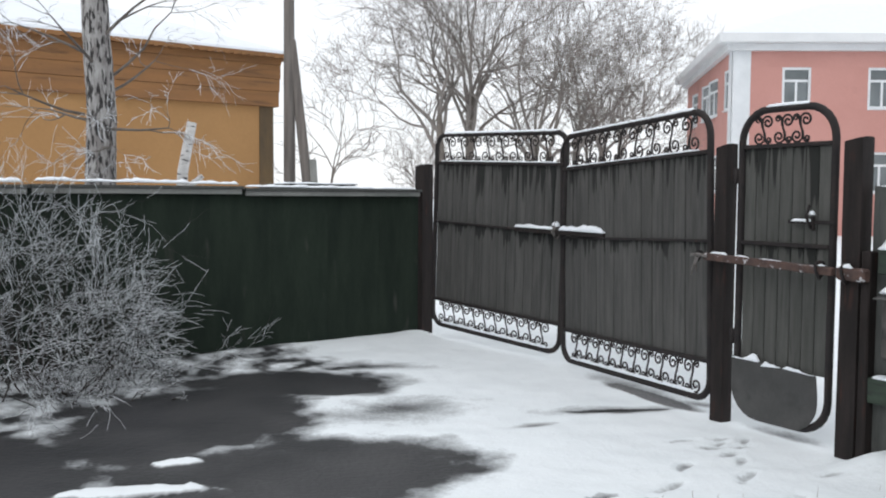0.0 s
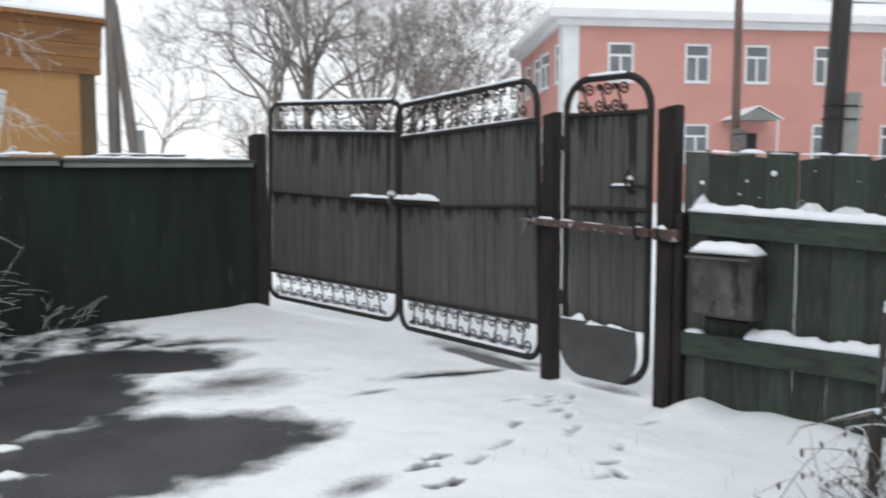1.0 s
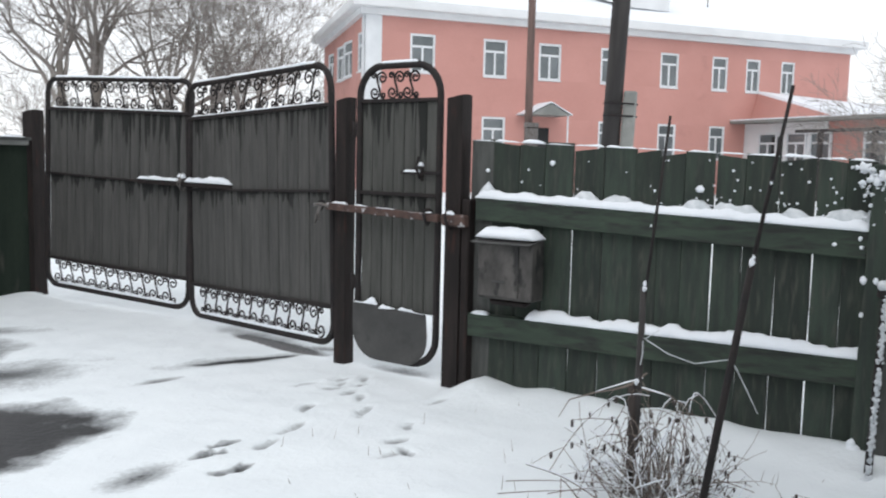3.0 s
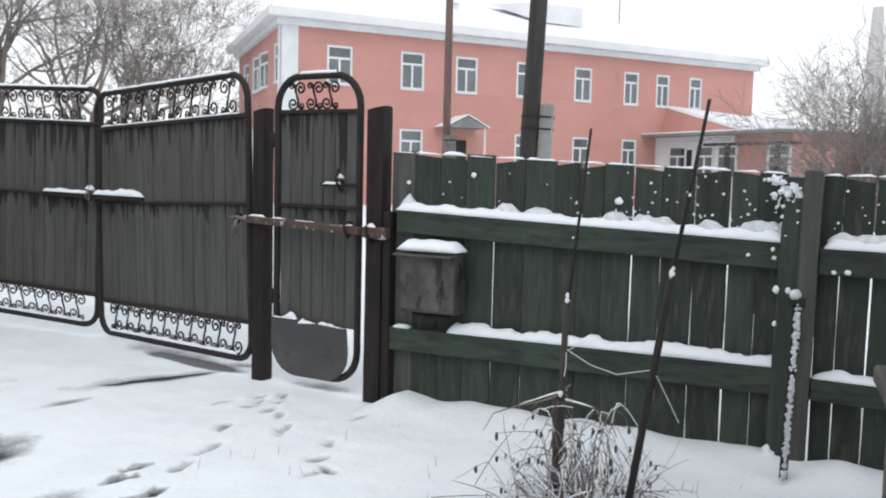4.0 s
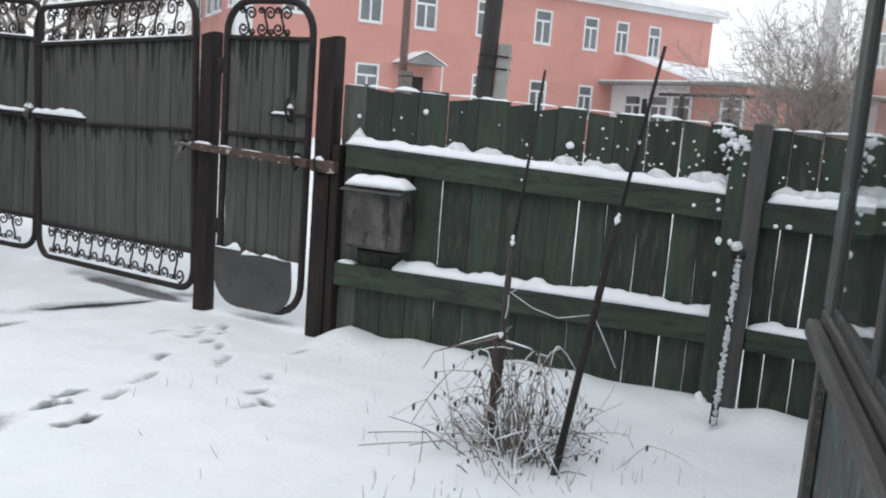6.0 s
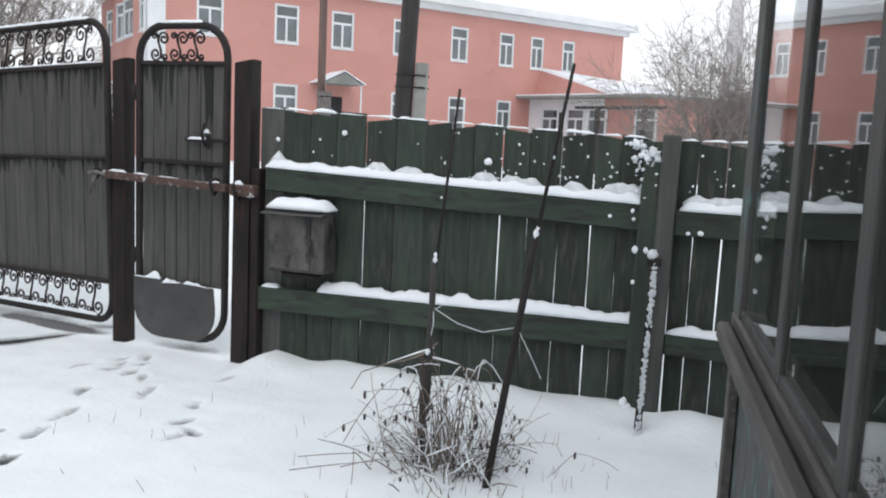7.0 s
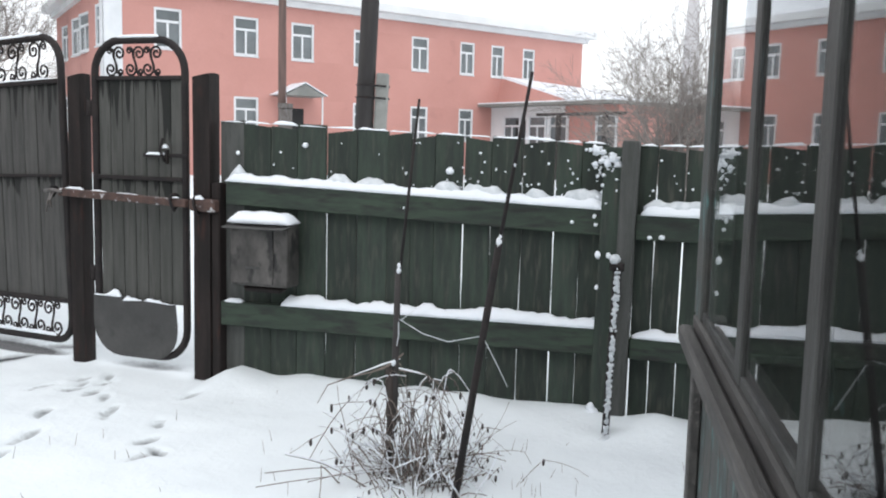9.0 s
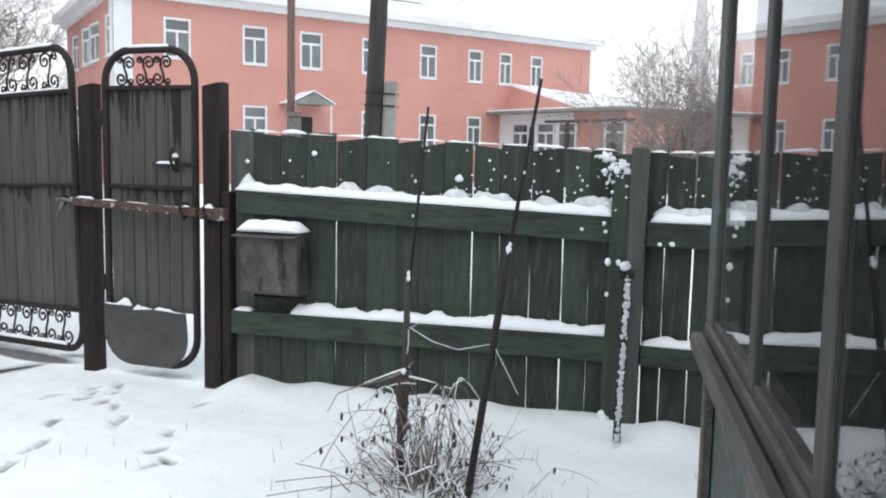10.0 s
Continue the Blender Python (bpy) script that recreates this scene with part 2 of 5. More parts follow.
def ground_material():
    """Snow where the sheet's 'snow' mask is high, wet bare asphalt where it is low, with a ragged edge between."""
    m = bpy.data.materials.new("snow_over_asphalt")
    m.use_nodes = True
    n, l = m.node_tree.nodes, m.node_tree.links
    b = n["Principled BSDF"]
    tc = n.new("ShaderNodeTexCoord")
    at = n.new("ShaderNodeAttribute")
    at.attribute_name = "snow"

    def nz(scale, detail=4):
        x = n.new("ShaderNodeTexNoise")
        x.inputs["Scale"].default_value = scale
        x.inputs["Detail"].default_value = detail
        l.new(tc.outputs["Object"], x.inputs["Vector"])
        return x.outputs[0]

    def rng(src, a, c, lo, hi):
        x = n.new("ShaderNodeMapRange")
        for i, v in zip((1, 2, 3, 4), (a, c, lo, hi)):
            x.inputs[i].default_value = v
        l.new(src, x.inputs[0])
        return x.outputs[0]

    def add(a, c):
        x = n.new("ShaderNodeMath")
        l.new(a, x.inputs[0])
        l.new(c, x.inputs[1])
        return x.outputs[0]

    def mixed(f, a, c):
        x = n.new("ShaderNodeMix")
        x.data_type = "RGBA"
        l.new(f, x.inputs[0])
        for i, v in ((6, a), (7, c)):
            if isinstance(v, tuple):
                x.inputs[i].default_value = (*v, 1)
            else:
                l.new(v, x.inputs[i])
        return x.outputs[2]

    edge = add(add(at.outputs["Fac"], rng(nz(4.0, 7), 0, 1, -0.30, 0.30)), rng(nz(40.0), 0, 1, -0.16, 0.16))
    f = rng(edge, 0.22, 0.78, 0, 1)
    asphalt = mixed(rng(nz(1.6, 6), 0.35, 0.68, 0, 1), (0.028, 0.029, 0.031), (0.052, 0.052, 0.054))
    asphalt = mixed(rng(nz(60.0), 0.62, 0.80, 0, 0.35), asphalt, (0.20, 0.21, 0.22))
    snow = mixed(rng(nz(3.0, 5), 0.3, 0.7, 0, 1), (0.82, 0.865, 0.888), (0.765, 0.81, 0.836))
    l.new(mixed(f, asphalt, snow), b.inputs["Base Color"])
    l.new(rng(f, 0, 1, 0.42, 0.78), b.inputs["Roughness"])
    b.inputs["Specular IOR Level"].default_value = 0.3
    bp = n.new("ShaderNodeBump")
    bp.inputs["Strength"].default_value = 0.45
    bp.inputs["Distance"].default_value = 0.012
    l.new(add(add(nz(28.0, 5), rng(nz(120.0, 2), 0, 1, 0, 0.3)), f), bp.inputs["Height"])
    l.new(bp.outputs[0], b.inputs["Normal"])
    return m


GROUND = ground_material()


# ---- building helpers ----
def mesh_of(name, bm, mat, smooth=False):
    me = bpy.data.meshes.new(name)
    bm.to_mesh(me)
    bm.free()
    me.materials.append(mat)
    if smooth:
        me.shade_smooth()
    return me


def part(name, bm, mat, parent=None, label="", smooth=False):
    ob = new(name, mesh_of(name, bm, mat, smooth))
    ob.parent = parent
    return tagged(ob, label)


def thing(name, m, label, category, group="", kind=""):
    ob = new(name)
    ob.empty_display_size = 0.1
    ob.matrix_world = m
    return tagged(ob, label, category, group, kind)


def box(bm, x0, y0, z0, x1, y1, z1, bevel=0.0, m=None, jitter=0.0):
    """A box between two corners, with softened edges."""
    r = bmesh.ops.create_cube(bm, size=1, matrix=(m or Matrix()) @ Matrix.LocRotScale(((x0 + x1) / 2, (y0 + y1) / 2, (z0 + z1) / 2), None, (x1 - x0, y1 - y0, z1 - z0)))
    if jitter:
        for v in r["verts"]:
            v.co += Vector((random.uniform(-jitter, jitter), random.uniform(-jitter, jitter) * 0.4, random.uniform(-jitter, jitter)))
    if bevel:
        edges = list({e for v in r["verts"] for e in v.link_edges})
        bmesh.ops.bevel(bm, geom=edges, offset=bevel, segments=1, affect="EDGES")
    return bm


class Tubes:
    """Collects tapered tubes along lines of points into one mesh."""

    def __init__(self):
        self.verts, self.faces = [], []

    def add(self, pts, radii, sides=6, lift=0.0, flat=1.0, cap=True):
        pts = [Vector(p) for p in pts]
        if not isinstance(radii, (list, tuple)):
            radii = [radii] * len(pts)
        first = len(self.verts)
        ref = None
        for i, p in enumerate(pts):
            d = (pts[min(i + 1, len(pts) - 1)] - pts[max(i - 1, 0)])
            d = d.normalized() if d.length > 1e-9 else Vector((0, 0, 1))
            if ref is None:
                ref = Vector((0, 0, 1)) if abs(d.z) < 0.9 else Vector((1, 0, 0))
            a = d.cross(ref)
            a = a.normalized() if a.length > 1e-6 else d.orthogonal().normalized()
            c = a.cross(d).normalized()
            ref = c
            for k in range(sides):
                t = 2 * math.pi * k / sides
                q = p + radii[i] * (math.cos(t) * a + math.sin(t) * flat * c)
                self.verts.append((q.x, q.y, q.z + lift))
            if i:
                for k in range(sides):
                    u, w = first + (i - 1) * sides + k, first + (i - 1) * sides + (k + 1) % sides
                    self.faces.append((u, w, w + sides, u + sides))
        if cap:
            self.faces.append(tuple(first + k for k in reversed(range(sides))))
            self.faces.append(tuple(first + (len(pts) - 1) * sides + k for k in range(sides)))

    def mesh(self, name, mat, smooth=True):
        me = bpy.data.meshes.new(name)
        me.from_pydata(self.verts, [], self.faces)
        me.materials.append(mat)
        if smooth:
            me.shade_smooth()
        return me

    def part(self, name, mat, parent=None, label="", smooth=True):
        ob = new(name, self.mesh(name, mat, smooth))
        ob.parent = parent
        return tagged(ob, label)


def snow_strip(p0, p1, width, height, seed=0, step=0.025, lumps=0.5, skew=0.0):
    """A lumpy ridge of settled snow from p0 to p1: flat below, rounded above, as a closed mesh."""
    p0, p1 = Vector(p0), Vector(p1)
    d = p1 - p0
    n = max(3, int(d.length / step))
    side = Vector((-d.y, d.x, 0)).normalized() if Vector((d.x, d.y, 0)).length > 1e-6 else Vector((1, 0, 0))
    prof = [(-0.5, 0.0), (-0.56, 0.30), (-0.46, 0.72), (-0.2, 0.98), (0.12, 1.0), (0.42, 0.74), (0.54, 0.30), (0.5, 0.0)]
    verts, faces = [], []
    for i in range(n + 1):
        t = i / n
        p = p0 + d * t
        end = min(1.0, min(t, 1 - t) * d.length / (height * 1.2) + 0.25)
        k = 1 + lumps * (noise.noise((t * d.length * 9, seed * 3.7, 0.3)) + 0.6 * noise.noise((t * d.length * 27, seed * 1.3, 4.4)))
        wv = 1 + 0.3 * lumps * noise.noise((t * d.length * 14, seed * 2.1, 9.1))
        for a, b in prof:
            q = p + side * (a * width * wv * (0.6 + 0.4 * end) + skew * b) + Vector((0, 0, b * height * max(0.25, k) * end))
            if b:
                q += Vector((0, 0, 0.12 * height * noise.noise((q.x * 60, q.y * 60, q.z * 60 + seed))))
            verts.append(q[:])
    c = len(prof)
    for i in range(n):
        for k in range(c):
            u, w = i * c + k, i * c + (k + 1) % c
            faces.append((u, u + c, w + c, w))
    faces.append(tuple(range(c)))
    faces.append(tuple(reversed(range(n * c, n * c + c))))
    return verts, faces


def snow_thing(name, strips, label, m, mat=None, category="snow", parent=None):
    verts, faces = [], []
    for s in strips:
        v, f = snow_strip(*s[:4], **s[4]) if len(s) > 4 else snow_strip(*s)
        k = len(verts)
        verts += v
        faces += [tuple(i + k for i in q) for q in f]
    me = bpy.data.meshes.new(name)
    me.from_pydata(verts, [], faces)
    me.materials.append(mat or SNOW)
    me.shade_smooth()
    ob = new(name, me)
    ob.matrix_world = m
    ob.parent = parent
    return tagged(ob, label, category) if not parent else tagged(ob, label)


def blob(bm, c, r, seed=0, squash=0.7, rough=0.35):
    g = bmesh.ops.create_icosphere(bm, subdivisions=2, radius=1)
    for v in g["verts"]:
        k = 1 + rough * noise.noise(v.co * 1.7 + Vector((seed * 5.1, seed * 2.3, 0)))
        v.co = Vector(c) + Vector((v.co.x * r * k, v.co.y * r * k * 0.6, v.co.z * r * k * squash))
    return bm


# ---- ground: one sheet, fine in the yard, reaching the horizon ----
BARE = [(-1.05, 5.9, 0.95, 1.5, -20), (-0.48, 7.02, 1.08, 0.60, -6), (0.12, 4.85, 0.80, 0.62, 0), (-0.4, 4.6, 1.05, 0.75, 0), (-2.4, 4.4, 1.7, 1.5, 0), (-1.7, 3.1, 1.9, 0.8, 0), (2.30, 6.42, 0.62, 0.11, -68), (1.90, 5.98, 0.50, 0.05, 5)]
SNOWY = [(-0.889, 4.888, 0.13, 0.06, 10), (-1.0, 4.40, 0.38, 0.08, 8), (0.36, 5.95, 0.42, 0.30, 25), (0.75, 6.2, 0.42, 0.30, 30)]
DUSTED = [(1.85, 5.97, 0.72, 0.13, 5), (2.25, 6.72, 0.75, 0.20, -70), (2.60, 6.12, 0.25, 0.10, -40), (0.92, 3.87, 0.30, 0.14, 30), (2.80, 5.30, 0.32, 0.10, -60), (1.25, 5.6, 0.25, 0.07, 20), (0.35, 6.05, 0.75, 0.45, 20), (0.1, 7.7, 0.8, 0.25, -8)]
PRINTS = [(1.25, 4.04, 20), (1.36, 4.17, 25), (1.28, 3.76, 15), (1.35, 3.80, 35), (1.53, 4.09, 40), (1.58, 4.12, 45), (1.73, 4.29, 35), (2.12, 5.16, 10), (2.24, 5.00, 0), (2.32, 5.09, 40),
          (2.31, 4.74, 60), (2.20, 4.42, 50), (2.30, 4.88, 30), (2.23, 4.47, 40), (1.95, 4.65, 50), (1.80, 4.36, 40), (2.18, 3.89, 20), (2.06, 3.68, 10), (2.34, 4.10, 50), (2.69, 4.45, 10),
          (2.15, 3.72, 80), (2.42, 5.02, 20), (2.50, 5.15, 60), (2.36, 5.20, 15)]


def falloff(x, y, cx, cy, rx, ry, deg):
    a = radians(deg)
    u = ((x - cx) * math.cos(a) + (y - cy) * math.sin(a)) / rx
    w = (-(x - cx) * math.sin(a) + (y - cy) * math.cos(a)) / ry
    return math.hypot(u, w)


def snow_cover(x, y):
    """0 bare, 1 snow; with the height of the surface."""
    if not (-6 < x < 7 and -2 < y < 11):
        return 1.0, 0.0
    wob = 0.22 * noise.noise((x * 1.7, y * 1.7, 2.0)) + 0.12 * noise.noise((x * 5, y * 5, 7.0)) + 0.06 * noise.noise((x * 13, y * 13, 17.0))
    bare = 0.0
    for q in BARE:
        bare = max(bare, min(1, max(0, (1.12 - falloff(x, y, *q) + wob) / 0.50)))
    for q in SNOWY:
        bare = min(bare, min(1, max(0, (falloff(x, y, *q) + wob + 0.45 * noise.noise((x * 9, y * 9, 31)) + 0.35 * noise.noise((x * 24, y * 24, 33)) - 0.75) / 0.4)))
    for q in DUSTED:
        bare = max(bare, 0.64 * min(1, max(0, (1.35 - falloff(x, y, *q) + 0.6 * wob) / 1.2)))
    s = 1 - bare
    h = 0.022 * s + 0.012 * s * (noise.noise((x * 2.2, y * 2.2, 0)) + 0.5 * noise.noise((x * 7, y * 7, 3))) - 0.006
    for px, py, deg in PRINTS:
        if abs(x - px) < 0.25 and abs(y - py) < 0.25:
            k = falloff(x, y, px, py, 0.105, 0.042, deg) + 0.5 * noise.noise((x * 16, y * 16, 5))
            if k < 1.0:
                h -= 0.020 * (1 - k * k)
                s = min(s, (0.12 if px < 1.5 else 0.34) + 0.5 * k)
            elif k < 1.7:
                h += 0.003 * (1 - abs(k - 1.3) / 0.4)
    # banks along the fences
    bx, by = (x - 2.987) * math.cos(radians(-60.1)) + (y - 4.757) * math.sin(radians(-60.1)), -(x - 2.987) * math.sin(radians(-60.1)) + (y - 4.757) * math.cos(radians(-60.1))
    if bx > 0:
        h += 0.075 * math.exp(-((by + 0.05) / 0.25) ** 2) * min(1, bx / 0.2) * (1 + 0.6 * noise.noise((x * 4, y * 4, 8)))
        h += 0.025 * math.exp(-((bx - 0.22) / 0.16) ** 2 - ((by + 0.16) / 0.15) ** 2)
    lx = (x - 0.64) * -0.827 + (y - 9.43) * -0.562
    ly = (x - 0.64) * 0.562 + (y - 9.43) * -0.827
    if lx > 0:
        h += 0.05 * math.exp(-((ly - 0.1) / 0.3) ** 2)
        if ly < 0.55 + 0.25 * noise.noise((lx * 2, 0, 1)) and lx > 0.6:
            s = max(s, 0.55 + 0.5 * noise.noise((x * 6, y * 6, 11)))
        if lx > 1.3 and ly < 2.0:
            k = min(1, (lx - 1.3) / 0.4) * min(1, (2.0 - ly) / 0.3)
            s = s * (1 - k) + k * min(s, 0.42 + 0.55 * noise.noise((x * 4.5, y * 4.5, 21)) + 0.25 * noise.noise((x * 14, y * 14, 3)))
    return s, h


def spread(lo, hi, step, far):
    a = list(np.arange(lo, hi + step / 2, step))
    k, up, dn = step, [], []
    x, y = hi, lo
    while x < far:
        k *= 1.6
        x, y = x + k, y - k
        up.append(x)
        dn.append(y)
    return dn[::-1] + a + up


def build_ground():
    xs, ys = spread(-3.2, 5.2, 0.028, 900), spread(1.2, 9.9, 0.028, 900)
    verts, mask = [], []
    for y in ys:
        for x in xs:
            s, h = snow_cover(x, y)
            verts.append((x, y, h))
            mask.append(s)
    w = len(xs)
    faces = [(j * w + i, j * w + i + 1, (j + 1) * w + i + 1, (j + 1) * w + i) for j in range(len(ys) - 1) for i in range(w - 1)]
    me = bpy.data.meshes.new("ground")
    me.from_pydata(verts, [], faces)
    at = me.attributes.new("snow", "FLOAT", "POINT")
    at.data.foreach_set("value", mask)
    me.materials.append(GROUND)
    me.shade_smooth()
    tagged(new("ground", me), "yard ground of thin trodden snow with bare wet asphalt patches", "ground", kind="structure")


build_ground()


# ---- boards, shared in a few shapes ----
def board_mesh(name, w, d, h, mat, seed, top="flat"):
    """One upright board, its foot at the origin: slightly bowed, its top cut square, slanting or clipped."""
    rnd = random.Random(seed)
    bm = bmesh.new()
    n = 6
    slant = rnd.uniform(-0.012, 0.012) if top == "flat" else rnd.choice((-1, 1)) * 0.02
    rings = []
    for i in range(n + 1):
        t = i / n
        bow = 0.0015 * math.sin(t * 3.1 + seed) + rnd.uniform(-0.0015, 0.0015)
        wl = w / 2 + rnd.uniform(-0.003, 0.0)
        wr = w / 2 + rnd.uniform(-0.003, 0.0)
        ring = []
        for x, y in ((-wl, 0.003), (-wl + 0.004, 0), (wr - 0.004, 0), (wr, 0.003), (wr, d), (-wl, d)):
            z = t * h
            if i == n:
                z += slant * x / w - (0.02 if top == "clip" and abs(x) > w * 0.4 else 0)
            ring.append(bm.verts.new((x + bow, y, z)))
        rings.append(ring)
    for a, b in zip(rings, rings[1:]):
        for k in range(6):
            bm.faces.new((a[k], a[(k + 1) % 6], b[(k + 1) % 6], b[k]))
    bm.faces.new(rings[-1])
    bm.faces.new(rings[0][::-1])
    return mesh_of(name, bm, mat)


def put(name, me, parent, m):
    ob = new(name, me)
    ob.parent = parent
    ob.matrix_local = m
    return ob


# ---- gate posts ----
def gate_post(m, w, h, label, lean=0):
    t = thing("gate_post", m @ pose(0, 0, 0, 0, lean, 0), label, "gate post", "gate posts")
    bm = bmesh.new()
    n = 14
    rings = []
    for i in range(n + 1):
        z = -0.1 + (h + 0.1) * i / n
        ring = []
        for k in range(12):
            a = 2 * math.pi * k / 12 + math.pi / 12
            r = w / 2 / max(abs(math.cos(a)), abs(math.sin(a))) ** 0.8
            r *= 1 + 0.035 * noise.noise((math.cos(a) * 2, math.sin(a) * 2, z * 1.6 + w * 90))
            ring.append(bm.verts.new((r * math.cos(a), r * math.sin(a), z + (0.015 * math.cos(a) if i == n else 0))))
        rings.append(ring)
    for a, b in zip(rings, rings[1:]):
        for k in range(12):
            bm.faces.new((a[k], a[(k + 1) % 12], b[(k + 1) % 12], b[k]))
    bm.faces.new(rings[-1])
    part("shaft", bm, POST_WOOD, t)
    return t


FENCE = pose(2.987, 4.757, 0, 0, 0, -60.1)
HINGE_L, HINGE_R, MEET = Vector((0.80, 9.29, 0)), Vector((2.487, 5.70, 0)), Vector((1.87, 7.695, 0))
gate_post(pose(0.71, 9.50, 0, 0, 0, -57), 0.15, 1.84, "dark wet wooden post carrying the iron gate leaf")
gate_post(pose(2.535, 5.64, 0, 0, 0, -63), 0.105, 1.855, "dark wet wooden post between gate and wicket")
post_r = gate_post(pose(2.960, 4.765, 0, 0, 0, -60), 0.120, 1.85, "thick dark wooden post beside the green fence")
box_bm = bmesh.new()
box(box_bm, 0.062, -0.05, 0.0, 0.118, 0.05, 1.22, 0.008)
part("brace_board", box_bm, POST_WOOD, post_r)


# ---- wrought scrolls ----
def spiral(cx, cz, r0, r1, a0, turns, n=14):
    return [(cx + (r0 + (r1 - r0) * i / n) * math.cos(a0 + turns * 2 * math.pi * i / n), 0, cz + (r0 + (r1 - r0) * i / n) * math.sin(a0 + turns * 2 * math.pi * i / n)) for i in range(n + 1)]


def scroll_mesh(h, flip=1):
    """A wrought S scroll, h high: a swung stem with a wide curl at foot and head, and a small curl beside each."""
    r = h * 0.235
    turn = 1.45
    full = turn * 2 * math.pi
    low = spiral(-r * 0.75, r, r * 0.16, r, -full - 0.5, turn)
    up = spiral(r * 0.75, h - r, r * 0.16, r, math.pi - full - 0.5, turn)
    a, b = low[-1], up[-1]
    mid = [(a[0] + (b[0] - a[0]) * t + 0.16 * r * math.sin(t * 6.28), 0, a[2] + (b[2] - a[2]) * t) for t in (0.2, 0.4, 0.6, 0.8)]
    t = Tubes()
    t.add([(x * flip, y, z) for x, y, z in low + mid + up[::-1]], 0.0075, 5)
    for cx, cz, a0, ex, ez in ((r * 0.95, r * 0.60, math.pi + full, r * 0.25, h * 0.40), (-r * 0.95, h - r * 0.60, full, -r * 0.25, h * 0.60)):
        t.add([(x * flip, y, z) for x, y, z in spiral(cx, cz, r * 0.12, r * 0.55, a0, -turn)] + [(flip * ex, 0, ez)], 0.0064, 5)
    return t.mesh("scroll", IRON)


def rounded_frame(w, h, rt, rb, r=0.024):
    """A bent tube round a leaf, with round corners."""
    pts = []
    for cx, cz, rr, a0 in ((rb, rb, rb, 180), (w - rb, rb, rb, 270), (w - rt, h - rt, rt, 0), (rt, h - rt, rt, 90)):
        for i in range(7):
            a = radians(a0 + 15 * i)
            pts.append((cx + rr * math.cos(a), 0, cz + rr * math.sin(a)))
    pts.append(pts[0])
    pts.append(pts[1])
    t = Tubes()
    t.add(pts, r, 10, cap=False)
    return t, pts


def gate_leaf(base, ang, sag, w, h, rt, label, seed, flip):
    m = Matrix.Translation(base) @ pose(0, 0, 0, 0, 0, ang) @ pose(0, 0, 0, 0, sag, 0)
    t = thing("gate_leaf", m, label, "gate", "iron gate leaves")
    tubes, pts = rounded_frame(w, h, rt, 0.15)
    tubes.part("frame", IRON, t, "bent black iron tube frame")
    zt, zb, zm = h - 0.285, 0.265, 1.085
    rnd = random.Random(seed)
    for name, z, hh in (("top_rail", zt, 0.028), ("bottom_rail", zb, 0.028), ("middle_rail", zm, 0.022)):
        bm = bmesh.new()
        box(bm, 0.02, -0.016 if name == "middle_rail" else -0.02, z - hh / 2, w - 0.02, 0.018, z + hh / 2, 0.004)
        part(name, bm, IRON, t)
    n = 15
    pitch = (w - 0.05) / n
    meshes = [board_mesh("board", pitch - 0.004, 0.018, zt - zb, GATE_BOARD, seed * 10 + k) for k in range(4)]
    for i in range(n):
        put("board", meshes[rnd.randrange(4)], t, pose(0.025 + pitch * (i + 0.5), 0.004 + rnd.uniform(0, 0.005), zb, 0, rnd.uniform(-0.3, 0.3), 0))
    for z0, hh, k in ((zt + 0.012, 0.252, 8), (0.022, 0.236, 10)):
        me = scroll_mesh(hh, flip)
        for i in range(k):
            x = 0.13 + (w - 0.26) * (i + 0.5) / k
            if z0 < 0.1 and (x < 0.16 or x > w - 0.16):
                continue
            put("scroll", me, t, pose(x - 0.02 * flip, 0, z0))
    # snow settled on the frame's top bar and lower bar
    snow_thing("gate_snow", [((rt * 0.92, 0, h + 0.010), (w - rt * 0.92, 0, h + 0.010), 0.040, 0.022, dict(seed=seed, lumps=0.35)),
                             ((0.16, 0, 0.024), (w - 0.16, 0, 0.024), 0.04, 0.020, dict(seed=seed + 3)),
                             ((0.1, -0.012, zt + 0.014), (w - 0.1, -0.012, zt + 0.014), 0.016, 0.010, dict(seed=seed + 5))],
               "thin ridge of snow on the iron gate frame", m)
    return t


d_l, d_r = MEET - HINGE_L, HINGE_R - MEET
gap = 0.03
gate_leaf(HINGE_L + Vector((0, 0, 0.165)), math.degrees(math.atan2(d_l.y, d_l.x)), 2.0, d_l.length - gap, 1.985, 0.13,
          "weathered grey board gate leaf in a black iron frame", 3, 1)
mr = MEET + d_r.normalized() * gap
gate_leaf(mr + Vector((0, 0, 0.065)), math.degrees(math.atan2(d_r.y, d_r.x)), -2.0, d_r.length - gap, 1.975, 0.18,
          "weathered grey board gate leaf, sagging to its free edge", 5, -1)

# the wooden bar that holds the two leaves together
bar = thing("gate_bar", Matrix.Translation(MEET + Vector((-0.02, -0.03, 1.20))) @ pose(0, 0, 0, 0, 0.5, -64), "short wooden locking bar under snow across the gate", "gate bar")
bm = bmesh.new()
box(bm, -0.62, -0.085, -0.02, 0.66, -0.045, 0.02, 0.006)
part("bar", bm, POST_WOOD, bar)
tb = Tubes()
tb.add([(0.01, -0.06, -0.06), (-0.02, -0.10, 0.0), (0.0, -0.07, 0.07), (0.035, -0.03, 0.02), (0.01, -0.06, -0.06)], 0.009, 6)
tb.add([(0.0, -0.08, -0.05), (0.03, -0.105, 0.02), (0.01, -0.08, 0.10)], 0.008, 6)
tb.part("chain", STEEL, bar, "twisted steel wire loop")
